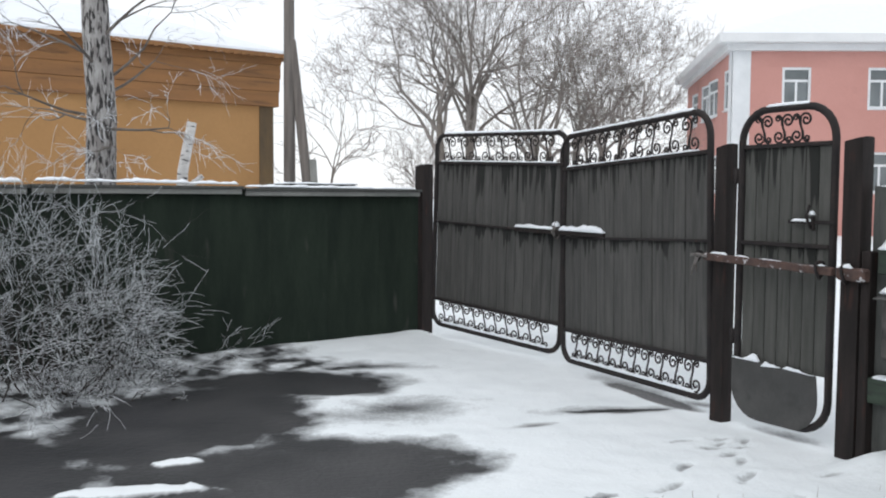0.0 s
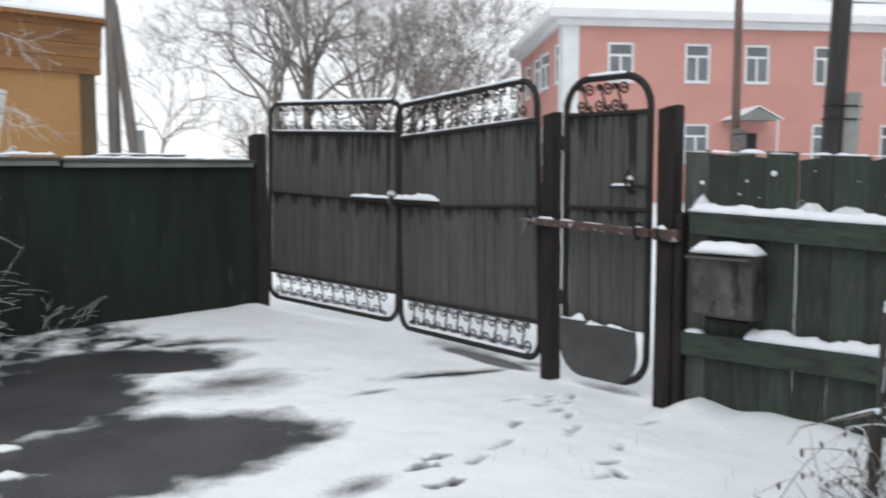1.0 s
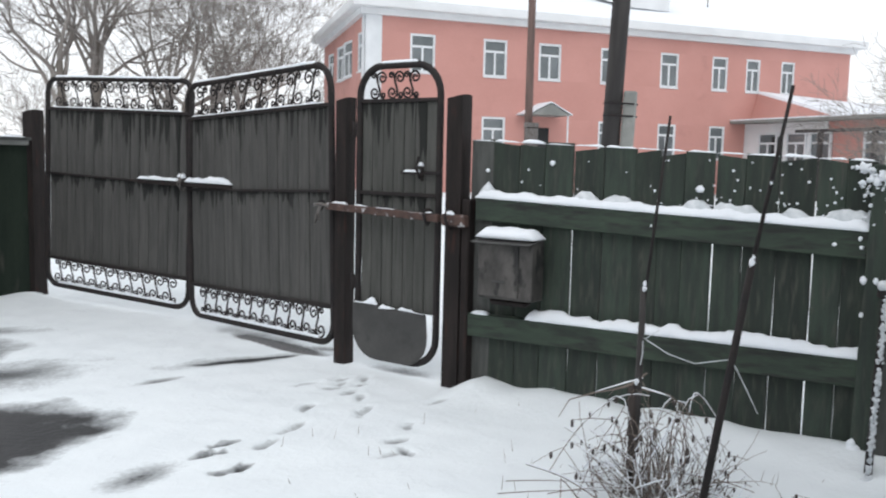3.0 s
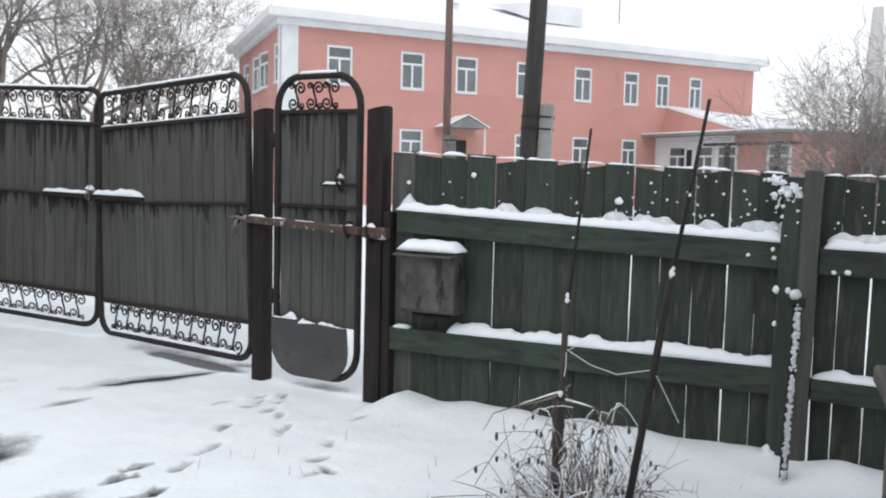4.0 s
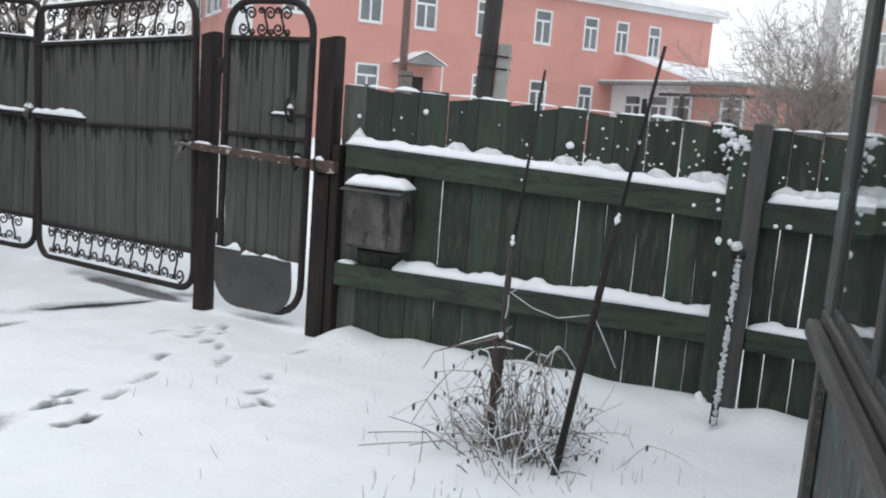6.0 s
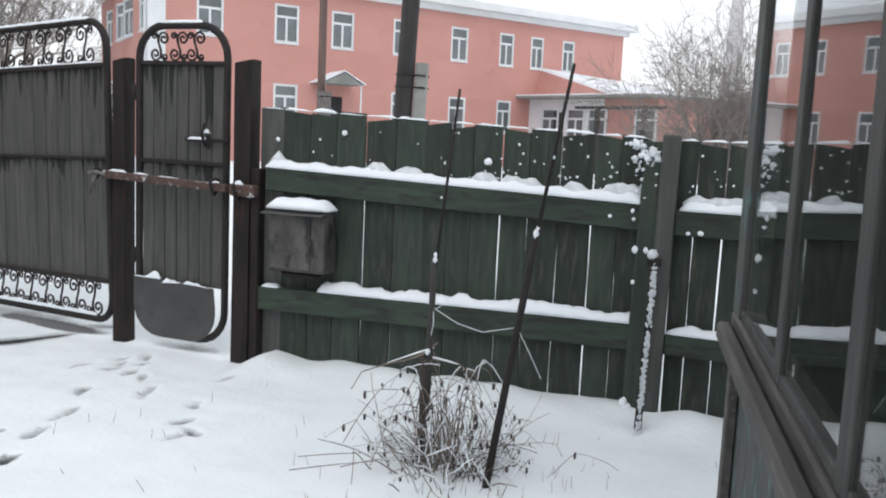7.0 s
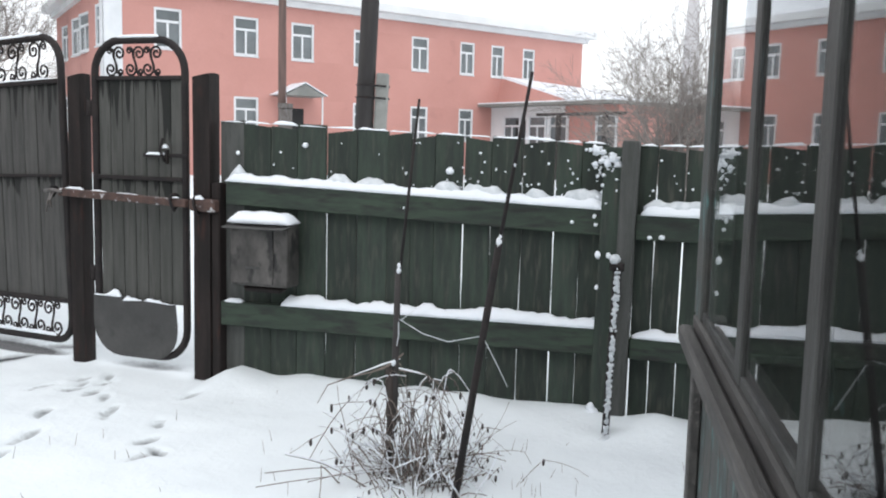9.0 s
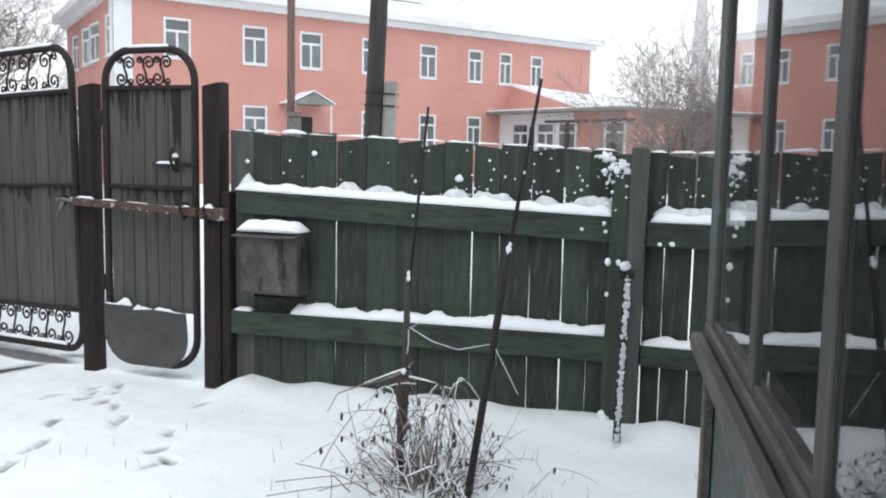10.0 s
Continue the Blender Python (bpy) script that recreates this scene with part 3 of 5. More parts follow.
snow_thing("bar_snow", [((-0.62, -0.066, 0.021), (-0.05, -0.066, 0.021), 0.05, 0.030, dict(seed=21)), ((0.06, -0.066, 0.021), (0.66, -0.066, 0.021), 0.055, 0.045, dict(seed=22)),
                        ((-0.03, -0.07, 0.06), (0.04, -0.07, 0.05), 0.06, 0.06, dict(seed=23))], "snow lying along the locking bar", bar.matrix_world)

# ---- wicket ----
WM = pose(2.535, 5.64, 0.105, 0, 0, -62.9) @ pose(0.130, 0, 0)
wk_w, wk_h = 0.68, 1.965
wicket = thing("wicket_gate", WM, "narrow weathered board wicket in a round-topped iron frame", "wicket gate")
tubes, _ = rounded_frame(wk_w, wk_h, 0.20, 0.19, 0.024)
tubes.part("frame", IRON, wicket, "bent black iron tube frame")
wt, wb = 1.735, 0.34
for name, z in (("top_rail", wt), ("middle_rail", 1.12)):
    bm = bmesh.new()
    box(bm, 0.02, -0.017, z - 0.013, wk_w - 0.02, 0.02, z + 0.013, 0.004)
    part(name, bm, IRON, wicket)
pitch = (wk_w - 0.04) / 7
wmesh = [board_mesh("board", pitch - 0.003, 0.018, wt - wb, WICKET_BOARD, 70 + k) for k in range(4)]
for i in range(7):
    put("board", wmesh[(i * 3) % 4], wicket, pose(0.02 + pitch * (i + 0.5), 0.004, wb))
bm = bmesh.new()
sheet = [(-0.016, 0.375), (-0.018, 0.2)] + [(0.19 - 0.208 * math.cos(radians(a)), 0.19 - 0.208 * math.sin(radians(a))) for a in range(10, 91, 16)]
sheet += [(wk_w - 0.24 + 0.190 * math.sin(radians(a)), 0.172 - 0.190 * math.cos(radians(a))) for a in range(10, 91, 16)] + [(wk_w - 0.05, 0.22), (wk_w - 0.062, 0.345), (wk_w * 0.5, 0.36)]
front = [bm.verts.new((x, -0.031 + 0.003 * math.sin(x * 9), z)) for x, z in sheet]
f0 = bm.faces.new(front)
ex = bmesh.ops.extrude_face_region(bm, geom=[f0])
for v in ex["geom"]:
    if isinstance(v, bmesh.types.BMVert):
        v.co.y += 0.004
bmesh.ops.recalc_face_normals(bm, faces=bm.faces)
part("kick_sheet", bm, TIN, wicket, "grey tin kick sheet with a round foot")
me = scroll_mesh(0.18, 1)
for x in (0.19, 0.34, 0.47):
    put("scroll", me, wicket, pose(x - 0.03, 0, wt + 0.012))
bm = bmesh.new()
box(bm, wk_w - 0.295, -0.035, 1.255, wk_w + 0.03, -0.02, 1.278, 0.004)
box(bm, wk_w - 0.125, -0.045, 1.215, wk_w - 0.105, -0.02, 1.30, 0.005)
part("latch", bm, IRON, wicket, "black iron sliding latch")
tb = Tubes()
tb.add([(wk_w - 0.115, -0.055, 1.23), (wk_w - 0.125, -0.085, 1.30), (wk_w - 0.115, -0.07, 1.37)], 0.009, 6)
tb.part("latch_handle", IRON, wicket)
for z in (0.5, 1.55):
    tb = Tubes()
    tb.add([(-0.035, -0.01, z - 0.05), (-0.035, -0.01, z + 0.05)], 0.018, 8)
    tb.part("hinge", IRON, wicket)
snow_thing("wicket_snow", [((0.18, 0, wk_h + 0.012), (wk_w - 0.18, 0, wk_h + 0.012), 0.040, 0.020, dict(seed=31, lumps=0.25)),
                           ((-0.01, -0.028, 0.365), (0.20, -0.028, 0.362), 0.026, 0.022, dict(seed=32, lumps=1.5)), ((0.22, -0.028, 0.340), (0.36, -0.028, 0.352), 0.026, 0.034, dict(seed=33, lumps=1.6)),
                           ((0.38, -0.028, 0.352), (0.60, -0.028, 0.342), 0.018, 0.012, dict(seed=34, lumps=1.6)),
                           ((wk_w - 0.27, -0.03, 1.269), (wk_w - 0.12, -0.03, 1.269), 0.018, 0.014, dict(seed=35)), ((wk_w - 0.13, -0.055, 1.31), (wk_w - 0.09, -0.055, 1.31), 0.03, 0.03, dict(seed=36))],
           "snow caught on the wicket frame and its sheet", WM)

# ---- the long bar across the wicket ----
BM = pose(2.535, 5.64, 1.125, 0, 0, -62.9) @ pose(-0.13, -0.10, 0.0, 0, 1.9, 0)
cross = thing("wicket_bar", BM, "rusty red iron bar held across the wicket by loops", "locking bar")
bm = bmesh.new()
box(bm, 0.05, -0.020, -0.024, 1.02, 0.020, 0.024, 0.006)
part("bar", bm, RUST_BAR, cross)
bm = bmesh.new()
box(bm, 1.05, -0.032, -0.038, 1.23, 0.032, 0.034, 0.012, jitter=0.006)
part("end_block", bm, RUST_BAR, cross, "frosted square end block")
for x, r in ((0.93, 0.05), (1.10, 0.055), (0.0, 0.03)):
    tb = Tubes()
    tb.add([(x + 0.01 * math.sin(a * 2), 0.04 * math.cos(a) * r / 0.05, r * math.sin(a)) for a in [i * math.pi / 6 for i in range(13)]], 0.009, 6)
    tb.part("loop", IRON, cross)
tb = Tubes()
tb.add([(-0.05, -0.02, 0.0), (0.02, -0.03, 0.012), (0.09, -0.02, 0.0)], 0.012, 6)
tb.add([(0.01, -0.03, 0.0), (0.0, -0.05, -0.07), (-0.02, -0.04, -0.13)], 0.006, 5)
tb.add([(0.03, -0.03, 0.0), (0.025, -0.055, -0.05), (0.03, -0.05, -0.10)], 0.006, 5)
tb.part("hook", STEEL, cross, "frosted wire hook")
snow_thing("wicket_bar_snow", [((0.10, 0, 0.024), (0.24, 0, 0.024), 0.016, 0.008, dict(seed=41, lumps=1.6)), ((0.30, 0, 0.024), (0.42, 0, 0.024), 0.012, 0.006, dict(seed=42, lumps=1.6)), ((0.50, 0, 0.024), (0.66, 0, 0.024), 0.012, 0.006, dict(seed=45, lumps=1.6)),
                               ((0.90, -0.01, 0.024), (0.97, -0.01, 0.03), 0.02, 0.012, dict(seed=43, lumps=1.2)), ((1.08, -0.02, 0.033), (1.15, -0.02, 0.033), 0.022, 0.018, dict(seed=44, lumps=1.2))],
           "crumbs of snow along the iron bar", BM)


# ---- green board fence beside the wicket ----
def fence_run(m, edges, label, top0, top1, seed, loose=(), first_grey=False):
    """Boards between the given edges; the joints named in loose stand open."""
    t = thing("board_fence", m, label, "fence", "green board fences")
    rnd = random.Random(seed)
    cuts = ("flat", "clip", "clip", "flat", "clip")
    for i, (a, b) in enumerate(zip(edges, edges[1:])):
        a += 0.0016 if i in loose else -0.0005
        b -= 0.0014 if i + 1 in loose else -0.0005
        top = top0 + (top1 - top0) * (a - edges[0]) / (edges[-1] - edges[0]) + rnd.uniform(-0.008, 0.008)
        grey = i == 0 and first_grey
        me = board_mesh("board", b - a, 0.022, 1.54, GREY_BOARD if grey else GREEN_BOARD, seed * 7 + i, "flat" if grey else cuts[i % 5])
        put("board", me, t, pose((a + b) / 2, 0.004 + rnd.uniform(0, 0.006), top - 1.54, 0, rnd.uniform(-0.12, 0.12), 0))
    return t


def rail(parent, x0, x1, z0, z1, drop, y=-0.058):
    bm = bmesh.new()
    box(bm, 0, y, z0, x1 - x0, -0.001, z1, 0.006, pose(x0, 0, 0, 0, drop, 0))
    return part("rail", bm, GREEN_RAIL, parent)


FL = 2.43
drop = math.degrees(math.atan2(0.075, FL))
EDGES = [0.06, 0.219, 0.40, 0.572, 0.757, 0.945, 1.135, 1.28, 1.421, 1.582, 1.737, 1.910, 2.087, 2.23, 2.37]
run1 = fence_run(FENCE, EDGES, "dark green board fence with two rails, weathered paint", 1.59, 1.50, 11, (3, 4, 5, 9, 10, 11, 12, 13), True)
rail(run1, 0.10, FL - 0.06, 1.095, 1.235, drop)
rail(run1, 0.10, FL - 0.07, 0.365, 0.510, -0.7)
RUN2 = FENCE @ pose(FL + 0.09, 0.0, 0)
EDGES_2 = [0.0, 0.10, 0.24] + [0.24 + 0.146 * k for k in range(1, 24)]
run2 = fence_run(RUN2, EDGES_2, "dark green board fence running on behind the glazed porch", 1.50, 1.47, 12, (1, 2, 3, 4, 6, 7, 9, 10, 13))
rail(run2, 0.0, 3.6, 1.015, 1.145, 0.3)
rail(run2, 0.0, 3.6, 0.39, 0.505, 0.3)
snow_thing("rail_snow", [((0.13, -0.034, 1.232), (FL - 0.05, -0.034, 1.232 - 0.072), 0.062, 0.046, dict(seed=51, lumps=0.35, skew=0.010))], "thick ridge of snow along the fence rail", FENCE)
snow_thing("rail_snow", [((0.50, -0.034, 0.512), (FL - 0.05, -0.034, 0.535), 0.062, 0.056, dict(seed=52, lumps=0.5, skew=0.010)), ((0.12, -0.034, 0.508), (0.24, -0.034, 0.508), 0.055, 0.025, dict(seed=53))],
           "thick ridge of snow along the fence rail", FENCE)
snow_thing("rail_snow", [((0.03, -0.034, 1.142), (3.5, -0.034, 1.125), 0.062, 0.046, dict(seed=54, lumps=0.35, skew=0.010))], "thick ridge of snow along the fence rail", RUN2)
snow_thing("rail_snow", [((0.01, -0.034, 0.502), (3.5, -0.034, 0.485), 0.062, 0.042, dict(seed=55, lumps=0.5, skew=0.010))], "thick ridge of snow along the fence rail", RUN2)
# rounded heaps against the boards above the rail
rnd = random.Random(4)
for k, (x, w) in enumerate(((0.20, 0.12), (0.85, 0.17), (1.04, 0.20), (1.49, 0.19), (1.70, 0.26), (2.00, 0.16), (2.25, 0.27))):
    zz = 1.232 - 0.072 * (x - 0.13) / (FL - 0.18) + 0.022
    snow_thing("snow_heap", [((x - w / 2, -0.012, zz), (x + w / 2, -0.012, zz), 0.05, 0.055 + 0.02 * rnd.random(), dict(seed=60 + k, lumps=0.35))], "rounded heap of old snow on the rail", FENCE, ICE_SNOW)
for x0, x1, h, k in ((0.04, 0.50, 0.06, 71), (0.75, 1.10, 0.055, 72), (1.16, 1.5, 0.05, 73)):
    snow_thing("snow_heap", [((x0, -0.012, 1.170), (x1, -0.012, 1.166), 0.05, h, dict(seed=k, lumps=0.4))], "rounded heap of old snow on the rail", RUN2, ICE_SNOW)
# thin snow on the board tops and clots stuck to the boards
snow_thing("fence_top_snow", [((a + 0.006, 0.015, 1.586 - 0.09 * a / FL), (b - 0.006, 0.015, 1.586 - 0.09 * b / FL), 0.026, 0.008 + 0.004 * (i % 3), dict(seed=80 + i, lumps=0.7)) for i, (a, b) in enumerate(zip(EDGES, EDGES[1:]))],
           "thin snow on the tops of the fence boards", FENCE)
snow_thing("fence_top_snow", [((a + 0.005, 0.015, 1.494), (b - 0.005, 0.015, 1.494), 0.026, 0.010, dict(seed=120 + i, lumps=0.7)) for i, (a, b) in enumerate(zip(EDGES_2[:17], EDGES_2[1:]))],
           "thin snow on the tops of the fence boards", RUN2)
bm = bmesh.new()
rnd = random.Random(9)
for k in range(80):
    x = min(FL + 0.05, abs(rnd.gauss(0, 1)) * -0.55 + FL + 0.02) if k > 26 else rnd.uniform(0.2, FL)
    z = 1.25 + rnd.uniform(0.02, 0.28) - 0.05 * x / FL
    blob(bm, (x, -0.006, z), rnd.uniform(0.003, 0.0075) * (1.4 if x > FL - 0.25 else 1), k, 1.0, 0.9)
for k in range(30):
    blob(bm, (FL + 0.12 + rnd.uniform(0, 0.9), -0.006, 1.2 + rnd.uniform(0, 0.27)), rnd.uniform(0.003, 0.007), k + 300, 1.0)
for x, z, r in ((1.51, 1.335, 0.024), (0.63, 1.455, 0.018), (0.19, 1.40, 0.014), (1.85, 1.155, 0.012), (1.91, 1.11, 0.013), (2.20, 1.09, 0.010), (2.60, 1.03, 0.012), (2.66, 1.035, 0.015)):
    blob(bm, (x, -0.010 if z > 1.1 else -0.06, z), r, x * 9, 0.9)
clots = part("snow_clots", bm, SNOW, None, smooth=True)
clots.matrix_world = FENCE
tagged(clots, "small clots of wet snow stuck to the fence boards", "snow", kind="stuff")

# the fence post between the two runs, with its side plank
fp = thing("fence_post", FENCE @ pose(FL, 0, 0), "square green fence post with a plank beside it", "fence post")
bm = bmesh.new()
box(bm, -0.10, -0.075, -0.05, 0.0, -0.002, 1.485, 0.006, pose(0, 0, 0, 0, 1.0, 0))
part("plank", bm, GREEN_BOARD, fp, "green plank crusted with snow")
bm = bmesh.new()
box(bm, 0.0, -0.10, -0.05, 0.085, -0.002, 1.52, 0.008, pose(0, 0, 0, 0, 0.6, 0))
part("post", bm, GREY_BOARD, fp, "dark grey square post")
bm = bmesh.new()
rnd = random.Random(17)
for k in range(34):
    zz = 1.48 - abs(rnd.gauss(0, 0.12))
    blob(bm, (-0.06 + rnd.uniform(-0.06, 0.06), -0.076, zz), rnd.uniform(0.004, 0.010 + 0.012 * (zz > 1.38)), k + 40, rnd.uniform(0.5, 1.1), 1.3)
for x, z, r in ((-0.085, 0.93, 0.015), (-0.03, 0.93, 0.012), (-0.085, 0.76, 0.010), (-0.09, 0.12, 0.022), (-0.08, 0.05, 0.05)):
    blob(bm, (x, -0.085, z), r, z * 30, 1.3)
cl = part("post_snow", bm, SNOW, None, smooth=True)
cl.matrix_world = fp.matrix_world
tagged(cl, "clots of snow frozen onto the fence post", "snow")

# ---- iron pipe leaning at the post ----
pp = thing("iron_pipe", pose(3.945, 2.485, 0), "rusty iron pipe crusted with snow leaning by the fence", "pipe")
ptop = Vector((0.185, 0.105, 0.885))
tb = Tubes()
tb.add([(0, 0, -0.1), ptop], 0.019, 10)
tb.part("pipe", IRON, pp)
tb = Tubes()
tb.add([ptop - Vector((0, 0, 0.03)), ptop + Vector((0.003, 0, 0.012))], 0.04, 10)
tb.part("cap", IRON, pp)
bm = bmesh.new()
rnd = random.Random(3)
for k in range(300):
    t = rnd.random()
    if 0.60 < t < 0.63:
        continue
    p = ptop * t
    blob(bm, (p.x - 0.012 + rnd.uniform(-0.012, 0.012), p.y - 0.013 + rnd.uniform(-0.010, 0.008), p.z), rnd.uniform(0.006, 0.011), k, 0.9, 0.8)
for k in range(7):
    blob(bm, (ptop.x + rnd.uniform(-0.04, 0.04), ptop.y + rnd.uniform(-0.02, 0.02), ptop.z + 0.03), rnd.uniform(0.025, 0.04), k + 200, 0.8)
blob(bm, (-0.005, -0.01, 0.02), 0.045, 7, 0.6)
ps = part("pipe_snow", bm, ICE_SNOW, None, smooth=True)
ps.matrix_world = pp.matrix_world
tagged(ps, "granular snow frozen to the pipe and its cap", "snow")

# ---- mailbox ----
MB = FENCE @ pose(0.262, -0.062, 0)
mail = thing("mailbox", MB @ pose(0, 0, 0.645), "stained grey tin mailbox hung on the green fence", "mailbox")
bm = bmesh.new()
box(bm, 0.0, -0.15, 0.0, 0.36, -0.002, 0.36, 0.006)
part("body", bm, BOX_TIN, mail)
bm = bmesh.new()
box(bm, 0.0, -0.158, 0.015, 0.275, -0.151, 0.335, 0.004)
part("front_plate", bm, BOX_TIN, mail)
bm = bmesh.new()
box(bm, -0.015, -0.19, 0.355, 0.375, 0.0, 0.365, 0.003, pose(0, 0, 0, 6, 0, 0))
part("lid", bm, TIN, mail)
bm = bmesh.new()
box(bm, 0.10, -0.164, 0.10, 0.19, -0.159, 0.115, 0.002)
part("slot_flap", bm, TIN, mail)
bm = bmesh.new()
box(bm, 0.04, -0.10, -0.045, 0.30, -0.01, 0.0, 0.02)
part("bottom_tray", bm, POST_WOOD, mail)
v_, f_ = snow_strip((-0.015, -0.095, 0.362), (0.38, -0.095, 0.362), 0.19, 0.062, seed=91, lumps=0.12)
me = bpy.data.meshes.new("mailbox_snow")
me.from_pydata(v_, [], f_)
me.materials.append(SNOW)
me.shade_smooth()
ms = new("mailbox_snow", me)
ms.matrix_world = MB @ pose(0, 0, 0.645)
tagged(ms, "thick smooth slab of snow on the mailbox lid", "snow")


# ---- old green fence at the far side of the yard ----
LF = pose(0.64, 9.43, -0.035, 0, 0, 214.2)
lf = thing("sheet_fence", LF, "tall old dark green fence of flat sheets with a capping board", "fence")
rnd = random.Random(6)
x = 0.0
while x < 9.0:
    w = 0.62 if x > 0 else 0.5
    bm = bmesh.new()
    box(bm, x + 0.0006, -0.012 + rnd.uniform(-0.001, 0.001), -0.05, x + w - 0.0006, 0.008, 1.60)
    part("panel", bm, SHEET_GREEN, lf)
    x += w
for x0, x1, dz in ((0.0, 2.05, 0.0), (2.05, 3.9, 0.03), (3.9, 6.2, 0.02), (6.2, 9.0, 0.03)):
    bm = bmesh.new()
    box(bm, x0, -0.05, 1.585, x1 - 0.01, 0.09, 1.615, 0.004, pose(0, 0, dz * 0.5, 0, 0.12, 0))
    part("capping_board", bm, GREY_BOARD, lf, "grey weathered capping board")
    bm = bmesh.new()
    box(bm, x0 + 0.02, 0.05, 1.54, x1 - 0.02, 0.075, 1.60, 0.004, pose(0, 0, dz * 0.5, 0, 0.12, 0))
    part("capping_edge", bm, CONCRETE, lf, "pale edge strip under the capping")
snow_thing("capping_snow", [((0.05, 0.02, 1.612), (2.0, 0.02, 1.620), 0.11, 0.020, dict(seed=140, lumps=0.8)), ((2.1, 0.02, 1.64), (3.85, 0.02, 1.648), 0.11, 0.026, dict(seed=141, lumps=0.8)),
                            ((3.95, 0.02, 1.632), (9.0, 0.02, 1.655), 0.11, 0.030, dict(seed=142, lumps=0.8))], "thin patchy snow along the fence capping", LF)
# loose boards piled behind, by the gate post
pile = thing("board_stack", LF @ pose(0.1, -0.35, 0), "low stack of boards behind the fence under snow", "board stack")
for k in range(3):
    bm = bmesh.new()
    box(bm, 0.0 + 0.2 * k, -0.4, 1.56 + 0.035 * k, 1.5 - 0.1 * k, -0.1, 1.59 + 0.035 * k, 0.004)
    part("board", bm, GREY_BOARD, pile)
for k in (0.1, 1.2):
    bm = bmesh.new()
    box(bm, k, -0.35, -0.05, k + 0.08, -0.15, 1.56, 0.004)
    part("support", bm, POST_WOOD, pile)
snow_thing("stack_snow", [((0.35, -0.25, 1.66), (1.25, -0.25, 1.66), 0.3, 0.02, dict(seed=150))], "snow on the stacked boards", pile.matrix_world)


# ---- branching plants ----
def grow(tubes, p, d, length, r, depth, rnd, spread_deg, up=0.15, kink=0.18, kids=3, ratio=0.68, sides=5, out=None, tip=0.35, least=0.0012):
    """A limb that wanders, tapers and forks. The lines of the last two orders go to out, to carry snow."""
    pts, radii = [Vector(p)], [r]
    n = 4
    d = Vector(d).normalized()
    for i in range(n):
        d = (d + Vector((rnd.gauss(0, kink), rnd.gauss(0, kink), rnd.gauss(0, kink) + up * 0.25))).normalized()
        pts.append(pts[-1] + d * length / n)
        radii.append(r * (1 - (1 - tip) * (i + 1) / n))
    tubes.add(pts, radii, max(3, sides), cap=False)
    if out is not None and depth <= 2:
        out.append((pts, radii))
    if depth <= 0:
        return
    for k in range(kids):
        i = rnd.choice((1, 2, 3, 3, 4)) if k else 4
        base = pts[i]
        a = rnd.uniform(0, 2 * math.pi)
        o = d.orthogonal().normalized()
        o = Matrix.Rotation(a, 3, d) @ o
        s = radians(rnd.uniform(0.5, 1.2) * spread_deg)
        nd = d * math.cos(s) + o * math.sin(s) + Vector((0, 0, up))
        grow(tubes, base, nd, length * ratio * rnd.uniform(0.75, 1.2), max(radii[i] * 0.72, least), depth - 1, rnd, spread_deg, up, kink, kids, ratio, sides - 1, out, tip, least)


def tree(name, place, h, r, seed, label, stems=1, depth=5, spread_deg=34, kids=3, lean=0.1, bark=HAZED_BARK, twig=FAR_TWIG, first=0.42, group="bare trees", least=0.011):
    rnd = random.Random(seed)
    t = thing(name, pose(*place), label, "tree", group)
    trunk, crown = Tubes(), Tubes()
    for s in range(stems):
        a = rnd.uniform(0, 6.28)
        d = Vector((lean * math.cos(a), lean * math.sin(a), 1)).normalized()
        hh = h * first * rnd.uniform(0.85, 1.1)
        pts, radii = [Vector((0.3 * r * math.cos(a) * (stems > 1), 0.3 * r * math.sin(a) * (stems > 1), -0.2))], [r]
        for i in range(6):
            d = (d + Vector((rnd.gauss(0, 0.06), rnd.gauss(0, 0.06), 0.05))).normalized()
            pts.append(pts[-1] + d * hh / 6)
            radii.append(r * (1 - 0.45 * (i + 1) / 6))
        trunk.add(pts, radii, 9)
        for k in range(kids + 3):
            i = rnd.choice((3, 4, 5, 6)) if k > 1 else 6
            aa = rnd.uniform(0, 6.28)
            s_ = radians(rnd.uniform(12, 48))
            nd = Vector((math.sin(s_) * math.cos(aa), math.sin(s_) * math.sin(aa), math.cos(s_)))
            grow(crown, pts[i], nd, h * 0.27 * rnd.uniform(0.75, 1.2), radii[i] * 0.70, depth - 1, rnd, spread_deg, 0.10, 0.20, kids, 0.72, 5, None, 0.5, least)
    trunk.part("trunk", bark, t)
    crown.part("crown", twig, t, "leafless frosted branches")
    return t


# ---- ochre plastered house behind the fence ----
oe = Vector((-2.36, 21.46, 0))
OM = Matrix.Translation(oe) @ pose(0, 0, 0, 0, 0, 211.2)
house = thing("plastered_house", OM, "ochre plastered house with a boarded cornice and snowy roof", "house")
bm = bmesh.new()
box(bm, 0.0, -7.0, -0.2, 16, 0.0, 3.72)
part("wall", bm, OCHRE, house)
bm = bmesh.new()
box(bm, -0.02, -0.35, -0.2, 0.34, 0.02, 3.62, 0.01)
part("corner_strip", bm, STAINED, house, "soot-dark plaster corner")
for z0, z1, o in ((3.60, 3.95, 0.12), (3.952, 4.25, 0.135), (4.252, 4.58, 0.15), (4.582, 4.75, 0.165)):
    bm = bmesh.new()
    box(bm, -o, -7.1, z0, 16.2, o, z1, 0.012)
    part("cornice_board", bm, OCHRE_WOOD, house, "rust-brown cornice board")
bm = bmesh.new()
